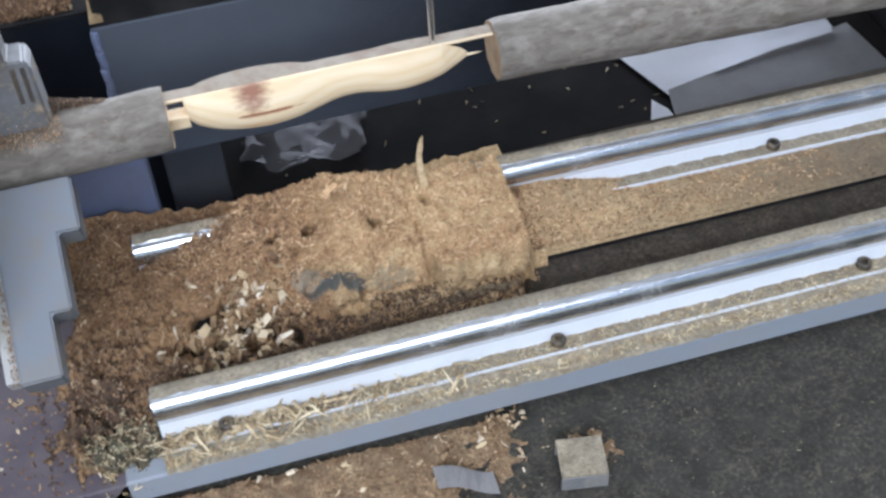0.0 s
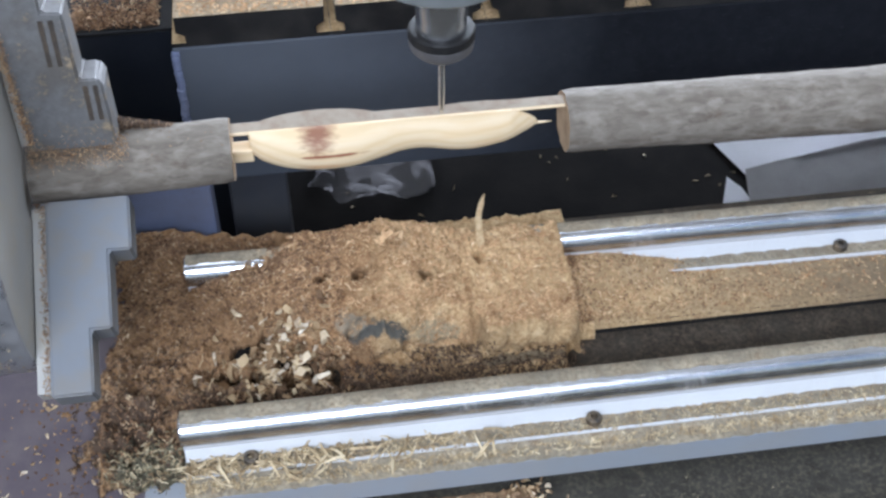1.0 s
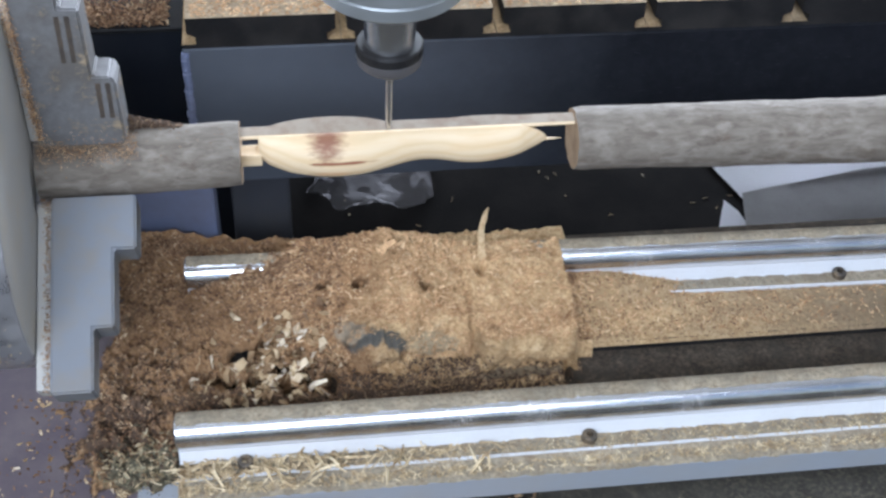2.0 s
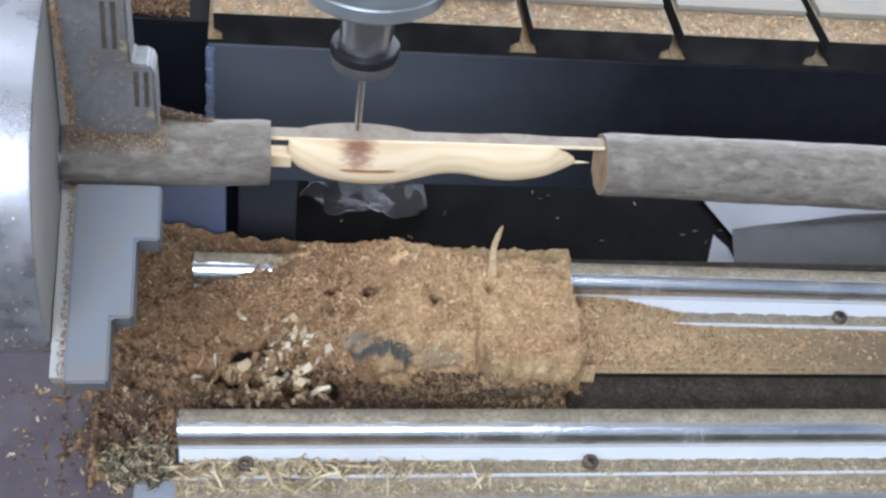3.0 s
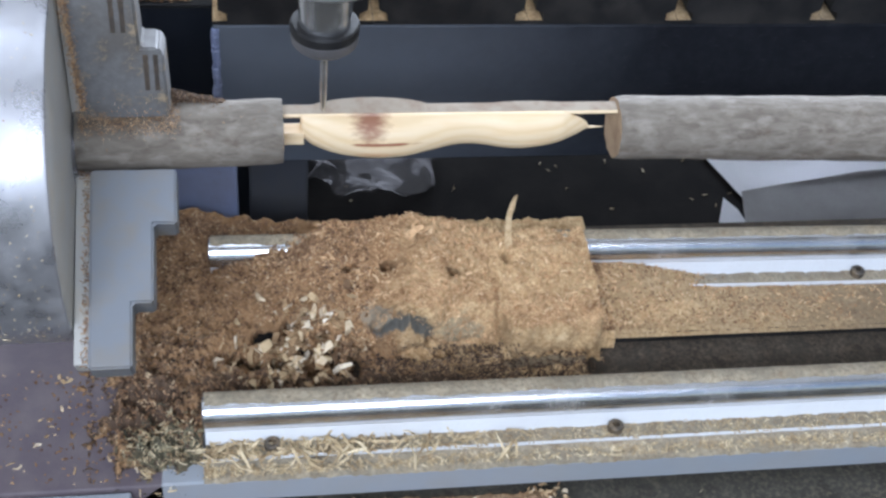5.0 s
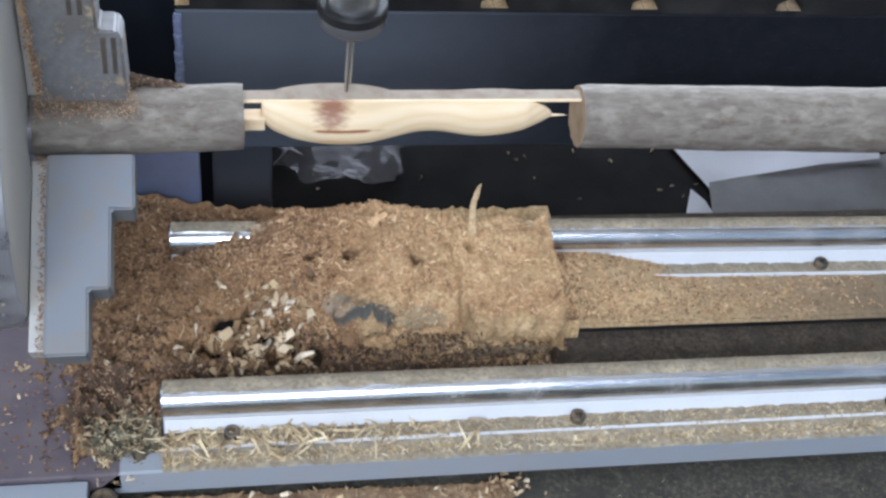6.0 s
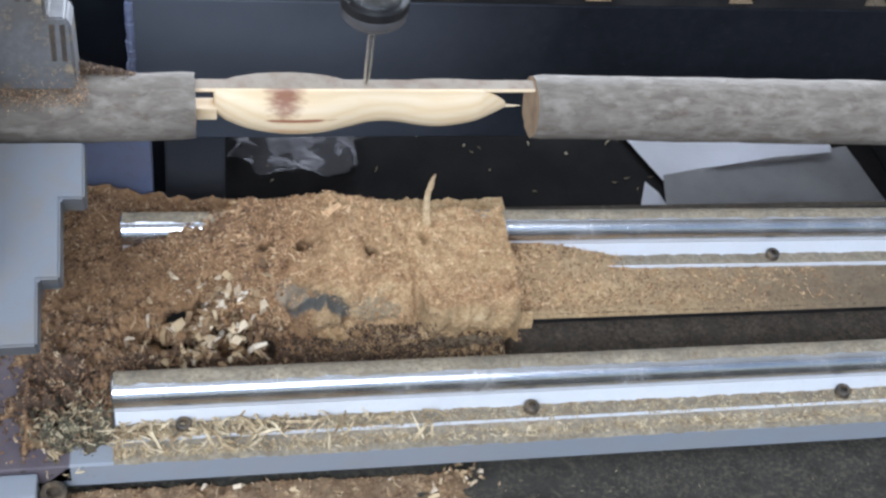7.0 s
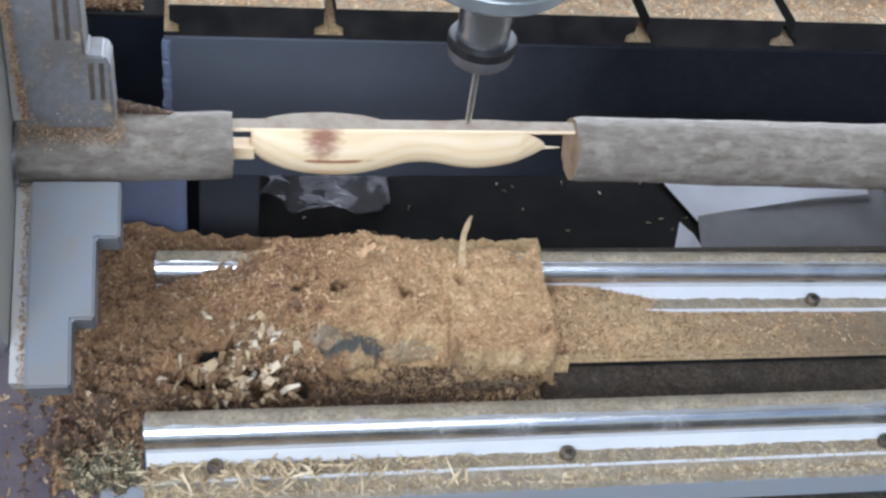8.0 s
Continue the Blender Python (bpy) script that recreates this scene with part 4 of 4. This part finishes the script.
flakes("tray_chips", 5000, lambda r: (r.uniform(-0.05, 0.45), -0.028 - r.random() ** 1.5 * 0.12, None), lambda r: (r.uniform(0.0008, 0.003), r.uniform(0.0004, 0.001), 0.0003), DAMPCHIPS, "small chips littering the tray", 0.5, seed=9)
flakes("table_chips", 2600, lambda r: (SLOT0 + PITCH * r.randrange(8) + r.uniform(0.006, 0.094), r.uniform(0.2235, 0.2485), 0.1538), lambda r: (r.uniform(0.001, 0.004), r.uniform(0.0005, 0.0012), 0.0004), CHIPS, "chips lying on the slotted bed", 0.3, seed=10)
flakes("floor_chips", 110, on_band(0.0, 0.62, 0.26, 0.75, FLOOR_Z + 0.0005), lambda r: (r.uniform(0.002, 0.007), r.uniform(0.0006, 0.0016), 0.0003), STRAW, "few pale chips scattered on the floor", 0.2, seed=11)

def jaw_dust(r):
    """Dust caught where the raised jaw meets the chuck face and the log."""
    if r.random() < 0.5:
        k = r.random()
        a = radians(UPPER_JAW)
        rad = 0.02 + 0.09 * k
        return (-0.0505 - 0.0055 * k + r.gauss(0, 0.0012), CH_Y + rad * math.cos(a) - 0.0102, CH_Z + 0.01 + rad * math.sin(a))
    return (r.uniform(-0.054, -0.004), AX_Y - 0.0090 + r.gauss(0, 0.0045), CH_Z + 0.0182 + abs(r.gauss(0, 0.006)))


def lower_jaw_dust(r):
    a = radians(LOWER_JAW)
    rad, x = (0.018 + 0.10 * r.random(), -0.0510 + r.gauss(0, 0.0012)) if r.random() < 0.6 else (0.0165 + abs(r.gauss(0, 0.002)), r.uniform(-0.055, -0.010))
    return (x, CH_Y + rad * math.cos(a) + 0.0078 * math.sin(a), CH_Z + rad * math.sin(a) - 0.0078 * math.cos(a))


flakes("jaw_dust", 1500, jaw_dust, lambda r: (r.uniform(0.0003, 0.0009), r.uniform(0.0002, 0.0005), 0.0002), CHIPS, "tan dust caught against the raised jaw", 0.8, seed=21)
flakes("jaw_dust", 1800, jaw_dust, lambda r: (r.uniform(0.0003, 0.0010), r.uniform(0.0002, 0.0006), 0.0002), DAMPCHIPS, "brown dust caught against the raised jaw", 0.8, seed=27)
flakes("jaw_dust", 700, lower_jaw_dust, lambda r: (r.uniform(0.0004, 0.0013), r.uniform(0.0003, 0.0007), 0.0003), DAMPCHIPS, "brown dust caught along the lower jaw", 0.6, seed=22)
def wedge_dust(r):
    """Brown chips banked up between the raised jaw and the top of the log."""
    k = r.random()
    x = -0.010 + 0.028 * k ** 1.3
    a = radians(r.gauss(58, 9))
    return (x, AX_Y + 0.0172 * math.cos(a), AX_Z + 0.035 * (x - 0.0475) + 0.0168 * math.sin(a) + r.random() * 0.010 * (1 - k) ** 0.8)


flakes("jaw_dust", 900, wedge_dust, lambda r: (r.uniform(0.0006, 0.0025), r.uniform(0.0004, 0.0009), 0.0003), DARKCHIPS, "brown chips banked between the raised jaw and the log", 0.8, seed=28)
flakes("cabinet_dust", 1500, lambda r: (r.uniform(-0.07, -0.008), 0.322 + abs(r.gauss(0, 0.02)), 0.0805 + abs(r.gauss(0, 0.004))), lambda r: (r.uniform(0.001, 0.004), r.uniform(0.0006, 0.0015), 0.0004), DAMPCHIPS, "brown chips piled on the cabinet top", 0.7, seed=23)
flakes("frayed_chips", 700, near(-0.006, 0.155, 0.011, 0.006, 0.001), lambda r: (r.uniform(0.002, 0.007), r.uniform(0.0004, 0.001), 0.0003), DAMPCHIPS, "frayed fibres on the clump behind the rail end", 1.0, seed=24)
flakes("log_dust", 50, lambda r: ((lambda x, a: (x, AX_Y + 0.0176 * math.cos(a), AX_Z + 0.035 * (x - 0.0475) + 0.0176 * math.sin(a)))(r.uniform(-0.05, 0.044), radians(r.gauss(112, 24)))), lambda r: (r.uniform(0.0004, 0.0010), r.uniform(0.0002, 0.0006), 0.0002), DAMPCHIPS, "tan dust flecks on the clamped log end", 0.5, seed=25)
flakes("chuck_dust", 420, lambda r: ((lambda x, a: (x, CH_Y + 0.0997 * math.cos(a), CH_Z + 0.0997 * math.sin(a)))(r.uniform(-0.14, -0.062), radians(r.uniform(95, 215)))), lambda r: (r.uniform(0.0004, 0.0013), r.uniform(0.0003, 0.0008), 0.0002), STRAW, "pale dust specks on the chuck body", 0.3, seed=26)

flakes("pale_clump", 24, lambda r: (r.gauss(0.196, 0.006), r.gauss(-0.033, 0.004), TRAY + 0.004 + abs(r.gauss(0, 0.003))), lambda r: (r.uniform(0.002, 0.007), r.uniform(0.001, 0.003), 0.0004), PALE, "pale clump of shavings below the front beam", 1.0, seed=41)
flakes("spilled_shavings", 110, lambda r: (r.uniform(0.0, 0.22), -0.029 - r.random() ** 1.5 * 0.06, None), lambda r: (r.uniform(0.003, 0.009), r.uniform(0.0008, 0.003), 0.0004), PALE, "pale shavings spilled in the tray", 0.6, seed=42)
flakes("rail_chips", 1500, lambda r: (r.random() ** 1.4 * 0.6, r.uniform(-0.0245, -0.0165), 0.0024), lambda r: (r.uniform(0.001, 0.0045), r.uniform(0.0004, 0.001), 0.0003), STRAW, "fine chips along the beam edge", 0.3, seed=43)

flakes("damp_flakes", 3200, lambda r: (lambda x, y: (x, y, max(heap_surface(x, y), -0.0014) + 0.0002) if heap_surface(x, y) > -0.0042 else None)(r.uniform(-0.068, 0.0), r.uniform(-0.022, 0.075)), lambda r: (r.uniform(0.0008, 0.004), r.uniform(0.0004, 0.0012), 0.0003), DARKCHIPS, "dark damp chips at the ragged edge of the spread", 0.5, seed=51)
flakes("plate_grit", 260, lambda r: (r.uniform(-0.14, -0.04), r.uniform(-0.022, 0.06), -0.0012), lambda r: (r.uniform(0.0005, 0.0025), r.uniform(0.0005, 0.0015), 0.0005), DAMPCHIPS, "dark grit scattered on the painted plate", 0.3, seed=52)

flakes("tray_grit", 800, lambda r: (r.uniform(0.15, 0.62), -0.03 - r.random() * 0.20, TRAY + 0.0012), lambda r: (r.uniform(0.0006, 0.0028), r.uniform(0.0003, 0.0007), 0.0002), OLIVECHIPS, "pale specks scattered over the dark tray", 0.3, seed=46)
flakes("bank_chips", 900, lambda r: (0.247 + r.random() ** 2.2 * 0.22, r.uniform(0.074, 0.119), None), lambda r: (r.uniform(0.0010, 0.0045), r.uniform(0.0004, 0.001), 0.0003), CHIPS, "tan fibres on the drifted dust", 0.6, seed=47)

# ---- sliver standing in the heap ----
sliver = bmesh.new()
prev = None
for k in range(25):
    q = k / 24
    dz = -0.034 + 0.053 * q
    w = (0.0030 - 0.0010 * abs(q - 0.5)) * (1 + 0.35 * noise.noise((q * 9, 1, 4))) * (1.0 if q < 0.93 else 0.7)
    cx = 0.1905 + 0.0042 * (1 - q) ** 1.5 - 0.0022 * math.sin(q * 3.1) + 0.004 * max(0.0, q - 0.80) / 0.2 * 0.6 + 0.0006 * noise.noise((q * 14, 7, 2))
    ring = [sliver.verts.new((cx + sx * w * 0.75, 0.119 + 0.42 * dz + sy * 0.0010 - 0.001, 0.0500 + dz + (0.0016 * sx if k == 24 else 0))) for sx, sy in ((-1, -1), (-0.2, -1.3), (1, -0.6), (1, 1), (-0.7, 1))]
    if prev:
        for j in range(5):
            sliver.faces.new((prev[j], prev[(j + 1) % 5], ring[(j + 1) % 5], ring[j]))
    prev = ring
sliver.faces.new(prev)
tagged(part("wood_sliver", sliver, SLIVER), "curved pale wood sliver standing upright in the sawdust", "wood sliver")


# ---- odds and ends ----
block = empty("aluminium_channel", "short dusty aluminium channel offcut in the tray", "metal offcut", pose(0.229, -0.077, TRAY + 0.0008, 0, 0, -10))
part("web", box_bm((-0.0135, -0.012, 0.011), (0.0135, 0.014, 0.013), 0.0005), RAILDUST, block, "dusty upper web")
part("flange", box_bm((-0.0135, -0.012, -0.001), (0.0135, -0.010, 0.0108), 0.0004), DULLALU, block)
part("flange", box_bm((-0.0135, 0.012, -0.001), (0.0135, 0.014, 0.0108), 0.0004), DULLALU, block)
bm = bmesh.new()
for k in range(7):
    for sgn in (0, 1):
        bm.verts.new((0.0055 * k, -0.012 + 0.014 * sgn - 0.002 * k, 0.003 * math.sin(k * 0.9) + 0.002 * sgn))
bm.verts.ensure_lookup_table()
for k in range(6):
    bm.faces.new([bm.verts[i] for i in (2 * k, 2 * k + 1, 2 * k + 3, 2 * k + 2)])
bmesh.ops.solidify(bm, geom=bm.faces[:], thickness=0.0006)
bmesh.ops.translate(bm, verts=bm.verts, vec=(0.146, -0.056, TRAY + 0.006))
tagged(part("plastic_scrap", bm, CARD, smooth=True), "dark torn plastic scrap in the tray", "scrap")


def sheet(name, corners, z, mat, label, category, thick=0.0012, wave=0.002, cells=14):
    """A slightly buckled flat piece over a four-cornered outline."""
    bm = bmesh.new()
    a, b, c, d = [Vector((*p, 0)) for p in corners]
    grid = [[bm.verts.new(a.lerp(b, i / cells).lerp(d.lerp(c, i / cells), j / cells)) for j in range(cells + 1)] for i in range(cells + 1)]
    for row in grid:
        for v in row:
            v.co.z = z + wave * (1 + noise.noise((v.co.x * 22, v.co.y * 22, z * 50)))
    for i in range(cells):
        for j in range(cells):
            bm.faces.new((grid[i][j], grid[i + 1][j], grid[i + 1][j + 1], grid[i][j + 1]))
    bmesh.ops.solidify(bm, geom=bm.faces[:], thickness=thick)
    bmesh.ops.recalc_face_normals(bm, faces=bm.faces)
    return tagged(part(name, bm, mat, smooth=False), label, category)


sheet("paper_sheet", ((0.526, 0.458), (0.735, 0.480), (0.74, 0.60), (0.485, 0.575)), FLOOR_Z + 0.0012, PAPER, "crumpled white plastic sheet on the floor", "sheet", 0.0008, 0.0014)
sheet("paper_sheet", ((0.487, 0.410), (0.522, 0.410), (0.517, 0.440), (0.507, 0.458)), FLOOR_Z + 0.0012, PAPER, "folded white paper corner on the floor", "sheet", 0.0010, 0.001, 6)
sheet("grey_board", ((0.512, 0.400), (0.760, 0.400), (0.748, 0.502), (0.525, 0.459)), FLOOR_Z + 0.0085, CARD, "flat grey board lying on the floor", "board", 0.004, 0.001)
sheet("paper_strip", ((0.580, 0.474), (0.724, 0.488), (0.727, 0.505), (0.580, 0.490)), FLOOR_Z + 0.0108, PAPER, "white paper strip lying on the grey board", "paper", 0.0008, 0.002, 10)
blackbox = part("black_crate", box_bm((0.785, 0.40, FLOOR_Z), (1.1, 0.8, -0.14), 0.004), BLACK)
tagged(blackbox, "black crate on the floor beneath the table", "crate")

# crumpled clear bag
bm = bmesh.new()
bmesh.ops.create_icosphere(bm, subdivisions=5, radius=1)
for v in bm.verts:
    c = v.co.normalized()
    d = 1 + 0.45 * noise.noise(c * 2.3 + Vector((4, 0, 0))) + 0.25 * abs(noise.noise(c * 6)) + 0.10 * abs(noise.noise(c * 15))
    v.co = Vector((c.x * 0.056, c.y * 0.044, max(-0.25, c.z) * 0.044)) * (d + 0.10 * abs(noise.noise(c * 31)))
bmesh.ops.translate(bm, verts=bm.verts, vec=(0.150, 0.525, FLOOR_Z + 0.012))
tagged(part("plastic_bag", bm, FILMY, smooth=True), "crumpled translucent plastic bag on the floor", "plastic bag")

# ---- what moves ----
def motions():
    rows = []
    for t, x, z in ((0.0, 0.1930, 0.176), (0.5, 0.1765, 0.177), (1.0, 0.1595, 0.178), (1.5, 0.1425, 0.176), (2.8, 0.0990, 0.183), (3.5, 0.0760, 0.182), (4.2, 0.0530, 0.176), (4.38, 0.0475, 0.175),
                    (4.6, 0.0540, 0.176), (5.5, 0.0840, 0.182), (6.5, 0.1180, 0.182), (7.5, 0.1515, 0.178), (8.0, 0.1680, 0.181)):
        rows.append((t, pose(x, SPIN_Y, z)))
    walk(spindle, rows)


motions()
